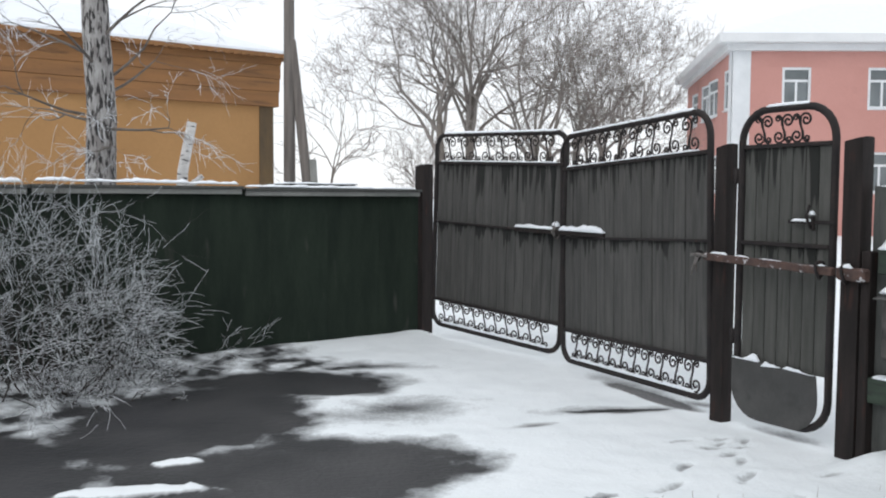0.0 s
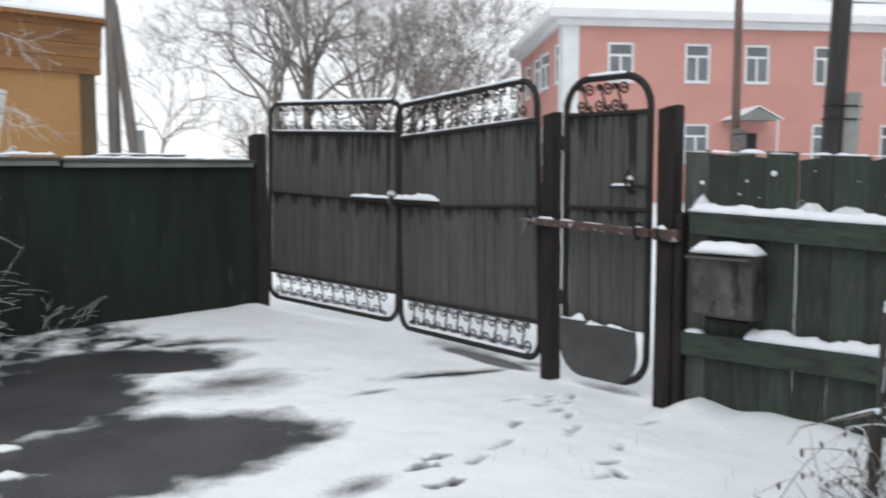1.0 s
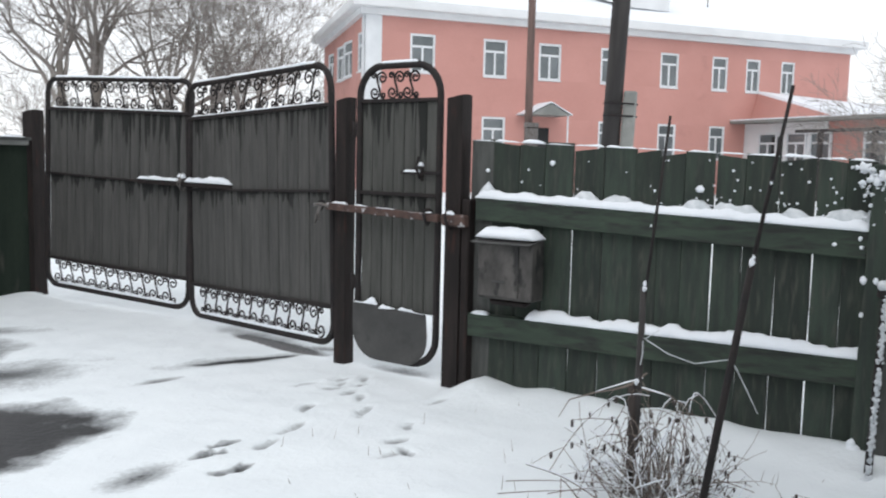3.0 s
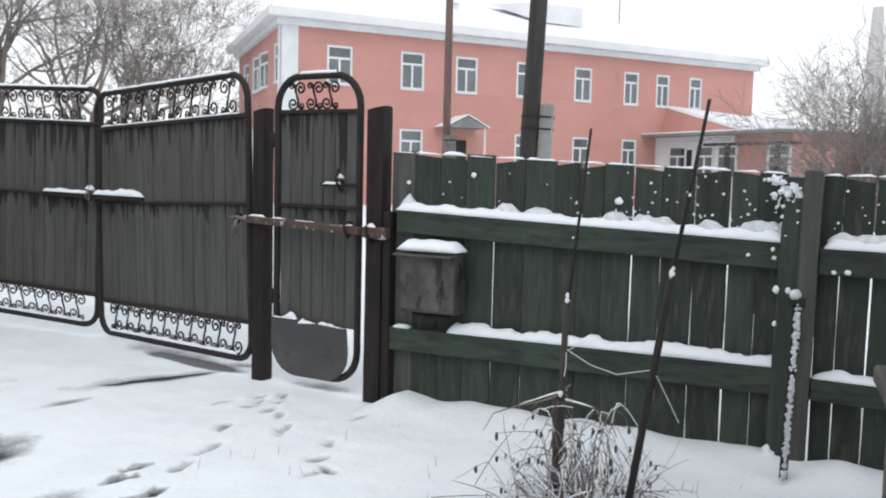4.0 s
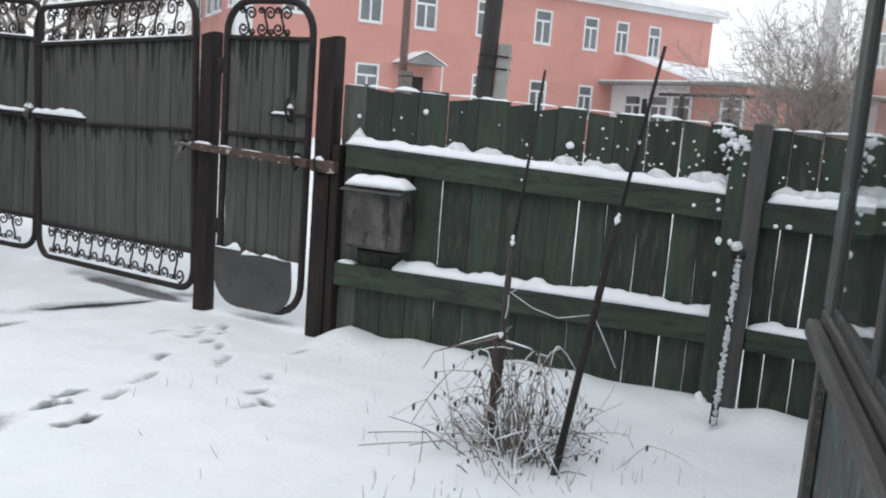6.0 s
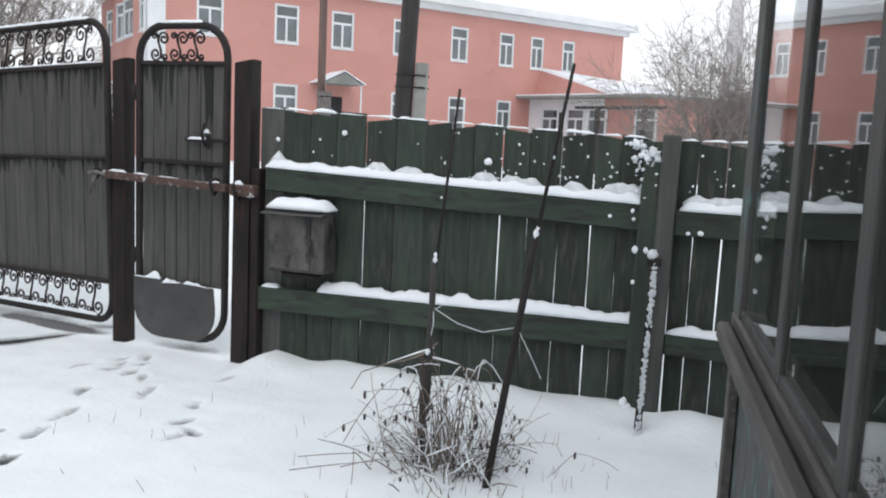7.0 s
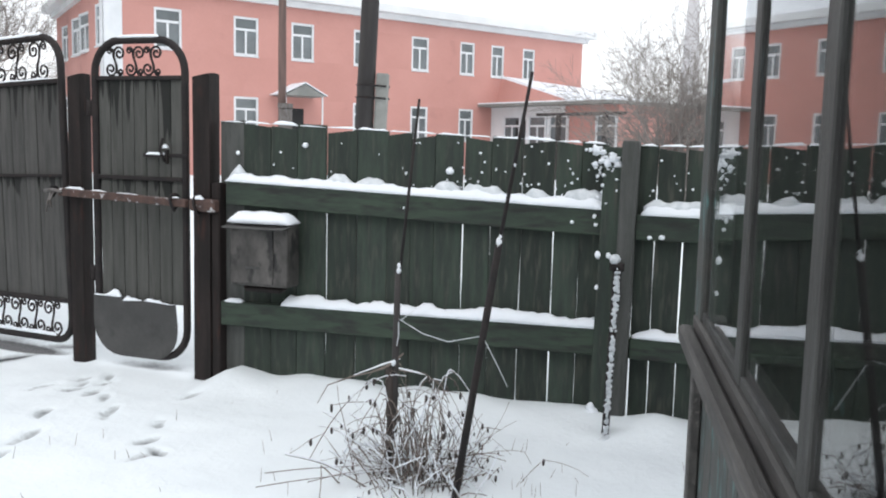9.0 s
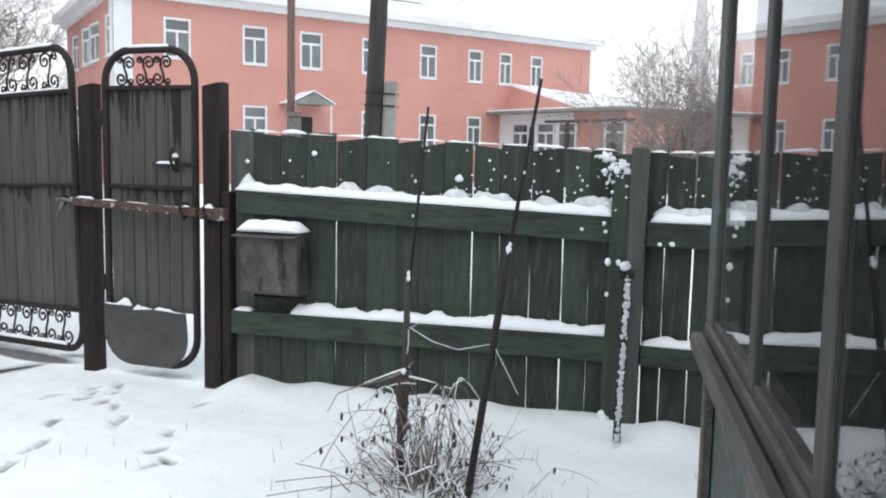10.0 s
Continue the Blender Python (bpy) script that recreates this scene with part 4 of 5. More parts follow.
pr = [(-0.36, 0.41, 4.72), (16.6, 0.41, 4.72), (16.6, -3.5, 6.0), (2.6, -3.5, 6.0), (-0.36, -7.6, 4.72), (16.6, -7.6, 4.72)]
lo = [bm.verts.new(p) for p in pr]
hi = [bm.verts.new((p[0], p[1], p[2] + 0.09)) for p in pr]
for f in ((0, 1, 2, 3), (0, 3, 4), (3, 2, 5, 4)):
    bm.faces.new([hi[i] for i in f])
    bm.faces.new([lo[i] for i in f][::-1])
for i, j in ((0, 1), (1, 2), (2, 5), (5, 4), (4, 0)):
    bm.faces.new((lo[i], lo[j], hi[j], hi[i]))
bmesh.ops.recalc_face_normals(bm, faces=bm.faces)
part("roof", bm, OCHRE_WOOD, house, "sheet roof edge")
bm = bmesh.new()
hi = [bm.verts.new((p[0] + (0.05 if p[0] < 0 else 0), p[1] * 0.985, p[2] + 0.094)) for p in pr]
h2 = [bm.verts.new((p[0] + (0.05 if p[0] < 0 else 0), p[1] * 0.985, p[2] + 0.15)) for p in pr]
for f in ((0, 1, 2, 3), (0, 3, 4), (3, 2, 5, 4)):
    bm.faces.new([h2[i] for i in f])
for i, j in ((0, 1), (1, 2), (2, 5), (5, 4), (4, 0)):
    bm.faces.new((hi[i], hi[j], h2[j], h2[i]))
bmesh.ops.recalc_face_normals(bm, faces=bm.faces)
part("roof_snow", bm, SNOW, house, "even sheet of snow on the roof")
bm = bmesh.new()
for k in range(84):
    box(bm, -0.36 + k * 0.2, 0.39, 4.70, -0.36 + k * 0.2 + 0.10, 0.43, 4.77)
tagged(part("corrugated_edge", bm, OCHRE_WOOD, house, "wavy lower edge of the roofing"), kind="stuff")

# ---- two leaning wooden poles beside the ochre house ----
pl = thing("utility_pole", pose(-1.79, 19.8, 0), "grey wooden utility pole with a raking strut", "utility pole")
tb = Tubes()
tb.add([(0, 0, -0.3), (0.0, 0, 9.0)], [0.14, 0.105], 10)
tb.part("pole", GREY_POLE, pl)
tb = Tubes()
tb.add([(0.62, 0.0, -0.3), (0.05, 0, 4.9)], [0.13, 0.10], 10)
tb.part("strut", GREY_POLE, pl)
tb = Tubes()
tb.add([(0.66, -0.02, -0.3), (0.50, -0.02, 2.3)], [0.09, 0.09], 8)
tb.part("strut_foot", CONCRETE, pl, "pale concrete strut foot")

# ---- birches over the fence ----
bt = thing("birch_tree", pose(-2.76, 9.66, 0), "old birch with cracked grey bark and snowy branches", "tree")
tb = Tubes()
trunk_pts = [(0.0, 0, -0.2), (0.01, 0, 0.8), (0.0, 0, 1.6), (0.02, 0.02, 2.4), (-0.02, 0.0, 3.2), (-0.06, 0.0, 4.4), (0.0, 0.0, 6.2)]
fine = []
for (a, b) in zip(trunk_pts, trunk_pts[1:]):
    for k in range(6):
        fine.append(Vector(a).lerp(Vector(b), k / 6))
tb.add(fine, [max(0.09, 0.180 - 0.012 * p.z + 0.012 * noise.noise((p.z * 5, 0, 0))) for p in fine], 18)
tb.part("trunk", BIRCH, bt)
cr, lines = Tubes(), []
rnd = random.Random(77)
for z, a, s, ln in ((2.35, -155, 82, 1.1), (2.30, 150, 70, 1.0), (2.75, 15, 48, 1.3), (2.6, 40, 55, 1.0), (3.0, 170, 60, 1.1), (2.2, -20, 75, 0.9), (3.2, -30, 50, 1.1), (3.6, 100, 40, 1.3),
                    (3.9, -80, 45, 1.2), (4.4, 60, 40, 1.2), (4.8, 200, 40, 1.2), (5.3, 320, 35, 1.1), (5.9, 90, 20, 1.1), (2.0, -60, 85, 0.8), (2.9, -100, 70, 0.9)):
    d = Vector((math.sin(radians(s)) * math.cos(radians(a)), math.sin(radians(s)) * math.sin(radians(a)), math.cos(radians(s))))
    grow(cr, (0.15 * d.x, 0.15 * d.y, z), d, ln * 0.75, 0.019, 4, rnd, 38, -0.02, 0.13, 3, 0.68, 6, lines)
cr.part("crown", BARK, bt, "bare grey limbs and twigs")
sn = Tubes()
for pts, radii in lines:
    sn.add([p + Vector((0, 0, r * 0.8 + 0.001)) for p, r in zip(pts, radii)], [r * 0.9 + 0.0008 for r in radii], 4, cap=False)
me = sn.mesh("branch_snow", SNOW)
bs = new("branch_snow", me)
bs.matrix_world = bt.matrix_world
tagged(bs, "hoar snow lying along the birch branches", "snow", kind="stuff")

st = thing("birch_snag", pose(-2.24, 11.35, 0), "thin white birch stem cut off above the fence", "tree")
tb = Tubes()
tb.add([(-0.10, 0, -0.2), (-0.06, 0, 1.2), (-0.02, 0, 1.8), (0.10, 0, 2.42)], [0.085, 0.075, 0.068, 0.06], 12)
tb.part("trunk", YOUNG_BIRCH, st)
tb = Tubes()
tb.add([(-0.03, -0.02, 1.52), (0.13, -0.06, 1.66), (0.24, -0.08, 1.74)], [0.04, 0.036, 0.03], 8)
tb.part("side_stub", YOUNG_BIRCH, st)

# ---- snowy bush in front of the far fence ----
def bush(place, w, h, count, seed, label, depth=3):
    t = thing("snowy_bush", pose(*place), label, "bush", "yard bushes")
    rnd = random.Random(seed)
    tw, lines = Tubes(), []
    for k in range(count):
        a = rnd.uniform(0, 2 * math.pi)
        q = abs(rnd.gauss(0, 0.5))
        base = (w * 0.42 * q * math.cos(a), w * 0.42 * q * math.sin(a), 0.0)
        s = radians(min(80, 15 + 55 * q + rnd.uniform(-8, 20)))
        a += rnd.gauss(0, 0.5)
        d = Vector((math.sin(s) * math.cos(a), math.sin(s) * math.sin(a), math.cos(s)))
        grow(tw, base, d, h * rnd.uniform(0.26, 0.44) * (1 - 0.5 * max(0, d.x)), rnd.uniform(0.004, 0.008), depth, rnd, 36, -0.03, 0.13, 3, 0.72, 5, lines)
    tagged(tw.part("twig_mass", TWIG, t), kind="stuff")
    s = Tubes()
    for pts, radii in lines:
        if rnd.random() < 0.55:
            s.add([p + Vector((0, 0, r * 0.7 + 0.001)) for p, r in zip(pts, radii)], [r * 0.6 + 0.0010 for r in radii], 4, cap=False)
    ob = new("bush_snow", s.mesh("bush_snow", ICE_SNOW))
    ob.matrix_world = t.matrix_world
    tagged(ob, "wet snow lying along the bush twigs", "snow", kind="stuff")
    return t


bush((-2.45, 6.95, 0), 2.1, 2.0, 66, 5, "wide leafless bush loaded with wet snow", 4)
bush((-3.75, 6.25, 0), 1.8, 1.6, 34, 8, "wide leafless bush loaded with wet snow", 4)
bush((-1.75, 7.1, 0), 0.6, 0.5, 28, 9, "low spreading bush with snow on its twigs", 4)
bush((-1.98, 6.6, 0), 1.3, 0.34, 40, 14, "low tangle of snowy stalks at the asphalt edge", 3)

# ---- dry plant, stakes and rods ----
DP = pose(2.875, 2.765, 0)
plant = thing("dry_plant", DP, "withered perennial with bent stems under snow", "plant")
rnd = random.Random(31)
stems, snowy, husks = Tubes(), Tubes(), bmesh.new()
for k in range(210):
    a = rnd.uniform(0, 2 * math.pi)
    R0 = abs(rnd.gauss(0, 0.15))
    p = Vector((R0 * math.cos(a) + rnd.gauss(0.03, 0.09), R0 * math.sin(a) + rnd.gauss(-0.05, 0.10), 0))
    d = Vector((math.cos(a) * rnd.uniform(0.1, 0.9), math.sin(a) * rnd.uniform(0.1, 0.9), rnd.uniform(0.35, 1.0))).normalized()
    ln = rnd.uniform(0.12, 0.46) if k % 3 else rnd.uniform(0.06, 0.2)
    bend = rnd.randrange(2, 6)
    pts = [p]
    for i in range(7):
        d = (d + Vector((rnd.gauss(0, 0.12), rnd.gauss(0, 0.12), -0.03 * i * rnd.random()))).normalized()
        if i == bend and rnd.random() < 0.6:
            d = (d + Vector((rnd.gauss(0, 0.7), rnd.gauss(0, 0.7), rnd.uniform(-1.5, -0.3)))).normalized()
        q = pts[-1] + d * ln / 7
        q.z = max(q.z, 0.015)
        pts.append(q)
    r = rnd.uniform(0.0016, 0.0038)
    stems.add(pts, [r * (1 - 0.08 * i) for i in range(8)], 4)
    if rnd.random() < 0.5:
        snowy.add([q + Vector((0, 0, r + 0.001)) for q in pts[2:]], [r * 0.9 + 0.0012] * 6, 4)
    if rnd.random() < 0.5:
        q = pts[rnd.randrange(3, 8)]
        blob(husks, (q.x, q.y, q.z - 0.012), rnd.uniform(0.004, 0.008), k, 2.2)
# long arched stems reaching out
for a, ln, z0, drp in ((140, 0.42, 0.46, 0.085), (-45, 0.34, 0.40, 0.08), (160, 0.62, 0.05, 0.010), (172, 0.70, 0.035, 0.007), (178, 0.5, 0.05, 0.010), (-50, 0.45, 0.12, 0.02)):
    c, s = math.cos(radians(a)), math.sin(radians(a))
    pts = [Vector((c * ln * t, s * ln * t, max(0.012, z0 + 0.10 * t - drp * (3.2 * t) ** 2 * 0.55))) for t in [i / 9 for i in range(10)]]
    stems.add(pts, 0.0022, 5)
    snowy.add([q + Vector((0, 0, 0.002)) for q in pts[:7]], [0.0024] * 6 + [0.0016], 5)
# tall stems that rise, arch over and hang down
for k in range(46):
    a = rnd.uniform(0, 2 * math.pi)
    top, reach = rnd.uniform(0.24, 0.50), rnd.uniform(0.10, 0.34)
    fall = rnd.uniform(0.05, 0.9) * top
    b0 = Vector((rnd.gauss(0.03, 0.07), rnd.gauss(-0.04, 0.07), 0))
    dr = Vector((math.cos(a), math.sin(a), 0))
    side = Vector((-dr.y, dr.x, 0)) * rnd.gauss(0, 0.08)
    knee = rnd.uniform(0.5, 0.72)
    pts = []
    for i in range(11):
        t = i / 10
        z = top * math.sin(min(1, t / knee) * math.pi / 2) - (fall * ((t - knee) / (1 - knee)) ** 1.6 if t > knee else 0)
        pts.append(b0 + dr * reach * t ** 1.5 + side * t * t + Vector((rnd.gauss(0, 0.005), rnd.gauss(0, 0.005), max(0.012, z))))
    r = rnd.uniform(0.0018, 0.0032)
    stems.add(pts, [r * (1 - 0.05 * i) for i in range(11)], 4)
    if rnd.random() < 0.35:
        snowy.add([q + Vector((0, 0, r + 0.001)) for q in pts[4:9]], [r * 0.8 + 0.001] * 5, 4)
    for j in range(rnd.randrange(0, 3)):
        q = pts[rnd.randrange(6, 11)]
        blob(husks, (q.x, q.y, q.z - 0.014), rnd.uniform(0.004, 0.009), k + j, 2.4)
tagged(stems.part("stem_tangle", DRY_STEM, plant), kind="stuff")
tagged(part("husk_mass", husks, HUSK, plant, "dark drooping husks", True), kind="stuff")
ob = new("plant_snow", snowy.mesh("plant_snow", SNOW))
ob.matrix_world = DP
tagged(ob, "snow lying along the bent dry stems", "snow", kind="stuff")

# broken stalk in the middle of the plant
sk = thing("broken_stalk", pose(2.835, 2.825, 0), "short rotten stake with a bent snow-covered branch", "stake")
tb = Tubes()
tb.add([(0, 0, -0.1), (0.0, -0.01, 0.25), (-0.01, 0.0, 0.50)], [0.022, 0.020, 0.017], 8)
tb.part("stake", TWIG, sk)
tb = Tubes()
tb.add([(-0.25, 0.20, 0.33), (-0.21, 0.18, 0.41), (-0.13, 0.10, 0.455), (-0.07, 0.06, 0.47), (-0.02, 0.0, 0.50), (0.04, -0.04, 0.56)], [0.0016, 0.0025, 0.0035, 0.004, 0.006, 0.004], 6)
tb.add([(0.0, 0.0, 0.49), (0.11, -0.10, 0.47), (0.16, -0.16, 0.42), (0.19, -0.18, 0.34)], [0.005, 0.004, 0.003, 0.0016], 6)
tb.part("branch", DRY_STEM, sk)
snow_thing("stalk_snow", [((-0.13, 0.10, 0.458), (0.03, -0.03, 0.535), 0.009, 0.006, dict(seed=161)), ((0.0, 0.0, 0.498), (0.12, -0.11, 0.462), 0.009, 0.006, dict(seed=162))], "snow on the bent branch", sk.matrix_world)

r1 = thing("stake_rod", pose(2.84, 2.815, 0), "thin iron rod lashed to a wooden stake", "garden stake")
tb = Tubes()
tb.add([(0.0, 0, -0.1), (0.008, -0.005, 0.5), (0.012, -0.008, 0.93)], [0.017, 0.016, 0.013], 8)
tb.part("stake", POLE_WOOD, r1, "dark weathered wooden stake")
tb = Tubes()
tb.add([(0.012, -0.010, 0.85), (0.062, -0.068, 1.665)], [0.0075, 0.006], 7)
tb.part("rod", IRON, r1)
bm = bmesh.new()
for z, r in ((0.93, 0.012), (0.95, 0.010), (1.35, 0.006), (1.2, 0.005), (0.52, 0.012)):
    blob(bm, (0.012 + (z - 0.85) * 0.044 - 0.006, -0.014 - max(0, z - 0.85) * 0.033, z), r, z * 10, 1.2)
tagged(part("rod_snow", bm, SNOW, r1, "crumbs of snow", True), kind="stuff")
r2 = thing("stake_rod", pose(2.872, 2.434, 0), "leaning black iron rod stuck in the flower bed", "garden stake")
tb = Tubes()
tb.add([(-0.017, 0.003, -0.1), (0.190, -0.034, 1.10)], [0.0165, 0.015], 8)
tb.part("lower_rod", IRON, r2)
tb = Tubes()
tb.add([(0.186, -0.033, 1.07), (0.234, -0.141, 1.775)], [0.009, 0.007], 7)
tb.part("upper_rod", IRON, r2)
bm = bmesh.new()
for z, r in ((1.08, 0.017), (1.10, 0.010), (1.06, 0.012), (1.4, 0.006)):
    blob(bm, (0.187 + max(-0.004, (z - 1.08) * 0.07) - 0.004, -0.038 - max(0, z - 1.08) * 0.16, z), r, z * 12, 1.3)
tagged(part("rod_snow", bm, SNOW, r2, "crumbs of snow", True), kind="stuff")
# string tied between the two rods
tie = thing("tie_string", pose(0, 0, 0), "frosted string tied between the garden stakes", "string")
tb = Tubes()
tb.add([(2.853, 2.800, 0.715), (2.89, 2.68, 0.665), (2.93, 2.56, 0.645), (2.985, 2.410, 0.690)], 0.0020, 5)
tb.add([(2.853, 2.800, 0.715), (2.84, 2.78, 0.65), (2.83, 2.78, 0.60)], 0.0022, 5)
tb.add([(2.86, 2.79, 0.71), (2.89, 2.74, 0.755)], 0.0022, 5)
tb.add([(2.985, 2.410, 0.690), (3.02, 2.36, 0.58), (3.06, 2.33, 0.48)], 0.002, 4)
tb.part("cord", ICE_SNOW, tie)
# grass stubs poking out of the snow
tb = Tubes()
rnd = random.Random(12)
for k in range(130):
    x, y = rnd.uniform(1.2, 4.2), rnd.uniform(1.6, 4.2)
    if rnd.random() < 0.5:
        x, y = 2.7 + rnd.gauss(0, 0.35), 2.4 + rnd.gauss(0, 0.3)
    h = rnd.uniform(0.015, 0.06)
    tb.add([(x, y, 0.0), (x + rnd.gauss(0, 0.015), y + rnd.gauss(0, 0.015), 0.02 + h)], [0.0016, 0.0008], 4)
gs = tb.part("grass_stubs", DRY_STEM)
tagged(gs, "dry grass tips poking through the snow", "grass", kind="stuff")

# ---- glazed porch ----
PM = pose(2.56, 1.163, 0, 0, 0, -142.47)
PL, PD = 4.2, 2.2
porch = thing("glazed_porch", PM, "dark weathered wooden porch with large glass panes", "porch")
# boarded wall under the windows, sill, posts, panes; long side towards the yard, short end towards the fence
def board_wall(x0, y0, x1, y1, h, mat, n):
    a = Vector((x0, y0, 0))
    d = Vector((x1 - x0, y1 - y0, 0)) / n
    for i in range(n):
        bm = bmesh.new()
        p = a + d * i
        ang = math.degrees(math.atan2(d.y, d.x))
        box(bm, 0.002, 0.0, -0.1, d.length - 0.002, 0.025, h, 0.004, pose(p.x, p.y, 0, 0, 0, ang))
        part("wall_board", bm, mat, porch)


board_wall(0.0, 0.03, PL, 0.03, 0.93, TEAL_WOOD, 30)
board_wall(0.03, PD, 0.03, 0.05, 0.93, TEAL_WOOD, 14)
for x0, y0, x1, y1 in ((-0.015, 0.0, 0.045, 0.028),):
    bm = bmesh.new()
    box(bm, x0, y0, -0.1, x1, y1, 0.93, 0.004)
    part("corner_board", bm, SILL_WOOD, porch)
bm = bmesh.new()
box(bm, -0.06, -0.035, 0.935, PL, 0.003, 0.985, 0.008)
part("outer_sill", bm, SILL_WOOD, porch, "grey worn outer sill")
bm = bmesh.new()
box(bm, -0.10, 0.007, 0.935, PL, 0.100, 1.010, 0.006)
part("inner_sill", bm, SILL_WOOD, porch)
bm = bmesh.new()
box(bm, -0.06, 0.13, 0.935, 0.06, PD, 0.985, 0.008)
part("end_sill", bm, SILL_WOOD, porch)
posts_x = [(-0.125, 0.030)] + [(0.650 + 0.597 * k, 0.722 + 0.597 * k) for k in range(6)]
for i, (x0, x1) in enumerate(posts_x):
    bm = bmesh.new()
    box(bm, x0, 0.012 if i == 0 else 0.016, 1.010, x1 - 0.004 * (i > 0), 0.040, 2.45, 0.003)
    part("post", bm, TEAL_WOOD if i == 0 else FRAME_WOOD, porch, "peeling teal corner post" if i == 0 else "")
for (a, b), (c, d) in zip(posts_x, posts_x[1:]):
    bm = bmesh.new()
    box(bm, b - 0.004, 0.024, 1.010, c + 0.004, 0.028, 2.40)
    pane = part("pane", bm, GLASS, porch, "old window glass")
    pane.visible_shadow = False
    for z0, z1 in ((1.012, 1.035), (2.36, 2.40)):
        bm = bmesh.new()
        box(bm, b, 0.018, z0, c, 0.036, z1, 0.002)
        part("sash_rail", bm, FRAME_WOOD, porch)
for y in (0.72, 1.36, PD - 0.08):
    bm = bmesh.new()
    box(bm, -0.04, y, 0.985, 0.04, y + 0.07, 2.45, 0.006)
    part("end_post", bm, FRAME_WOOD, porch)
# Added near-black panels block the daylight seen through the porch end.
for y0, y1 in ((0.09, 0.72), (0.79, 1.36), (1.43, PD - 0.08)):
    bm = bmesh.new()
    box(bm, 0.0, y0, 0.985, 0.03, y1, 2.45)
    part("end_panel", bm, UNLIT_DARK, porch, "added near-black panel blocking light through the porch end")
bm = bmesh.new()
box(bm, -0.12, 0.0, 2.45, PL, 0.13, 2.58, 0.006)
part("top_plate", bm, FRAME_WOOD, porch)
bm = bmesh.new()
box(bm, -0.05, 0.13, 2.45, 0.05, PD, 2.58, 0.006)
part("top_plate", bm, FRAME_WOOD, porch)
# Interior walls and floor are added, coloured near black as unlit surfaces.
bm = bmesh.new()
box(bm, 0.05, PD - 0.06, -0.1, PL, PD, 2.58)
part("back_wall", bm, UNLIT_DARK, porch, "added back wall, near black as if unlit")
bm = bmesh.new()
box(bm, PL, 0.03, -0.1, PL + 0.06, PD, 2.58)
part("inner_wall", bm, UNLIT_DARK, porch, "added inner wall, near black as if unlit")
bm = bmesh.new()
box(bm, 0.06, 0.06, 0.0, PL, PD - 0.06, 0.12)
part("floor", bm, UNLIT_DARK, porch)
bm = bmesh.new()
box(bm, -0.25, -0.12, 2.585, PL + 0.1, PD + 0.1, 2.66, 0.01)
part("roof", bm, FRAME_WOOD, porch)

# ---- pink two-storey building ----
PB = pose(6.433, 35.999, 0, 0, 0, -5.16)
pink = thing("pink_building", PB, "long two-storey pink plastered building with white windows", "building")
U0, U1, DEP, EV = 7.98, 34.6, 12.6, 7.70


def window_unit(parent, x, z, w, h, m=None, light=False):
    m = m or Matrix()
    holder = new("window")
    holder.parent = parent
    holder.matrix_local = m @ pose(x, 0, z)
    bm = bmesh.new()
    e = 0.10
    for q in ((-e, -0.05, -e, 0, 0.06, h + e), (w, -0.05, -e, w + e, 0.06, h + e), (0, -0.05, h, w, 0.06, h + e), (0, -0.05, -e, w, 0.06, 0)):
        box(bm, *q)
    part("frame", bm, WHITE_PAINT, holder)
    zt = h * 0.70
    bm = bmesh.new()
    box(bm, 0.0, -0.02, zt - 0.05, w, 0.05, zt + 0.05)
    box(bm, w / 2 - 0.045, -0.02, 0, w / 2 + 0.045, 0.05, zt - 0.05)
    part("glazing_bar", bm, WHITE_PAINT, holder)
    for a, b, c, d in ((0.0, 0, w / 2 - 0.045, zt - 0.05), (w / 2 + 0.045, 0, w, zt - 0.05), (0, zt + 0.05, w, h)):
        bm = bmesh.new()
        box(bm, a, 0.02, b, c, 0.03, d)
        part("pane", bm, WINDOW_GREY, holder)
    bm = bmesh.new()
    box(bm, -0.1, -0.12, -e - 0.05, w + 0.1, 0.06, -e, 0.01)
    part("sill", bm, WHITE_PAINT, holder)
    return holder


WIN = [(9.98, 1.16), (13.42, 1.16), (16.17, 1.15), (19.42, 1.14), (22.74, 1.05), (25.77, 0.95), (27.85, 0.88), (30.07, 0.87)]
# wall as piers and bands round the openings
def wall_with_openings(parent, x0, x1, zmax, wins, m, thick=0.4):
    def piece(name, a, z0, b, z1):
        bm = bmesh.new()
        box(bm, a, 0, z0, b, thick, z1)
        bmesh.ops.transform(bm, matrix=m, verts=bm.verts)
        bmesh.ops.recalc_face_normals(bm, faces=bm.faces)
        part(name, bm, PINK, parent)

    for z0, z1, k in ((-0.2, 1.75, None), (1.75, 3.4, 0), (3.4, 5.15, None), (5.15, 6.8, 1), (6.8, zmax, None)):
        if k is None:
            piece("wall_band", x0, z0, x1, z1)
            continue
        x = x0
        for wx, ww, ks in wins:
            if k in ks:
                piece("wall_pier", x, z0, wx, z1)
                x = wx + ww
        piece("wall_pier", x, z0, x1, z1)
    for wx, ww, ks in wins:
        for k in ks:
            window_unit(parent, wx + 0.1, (1.75, 5.15)[k] + 0.1, ww - 0.2, 1.65 - 0.2, m @ pose(0, 0.07, 0))


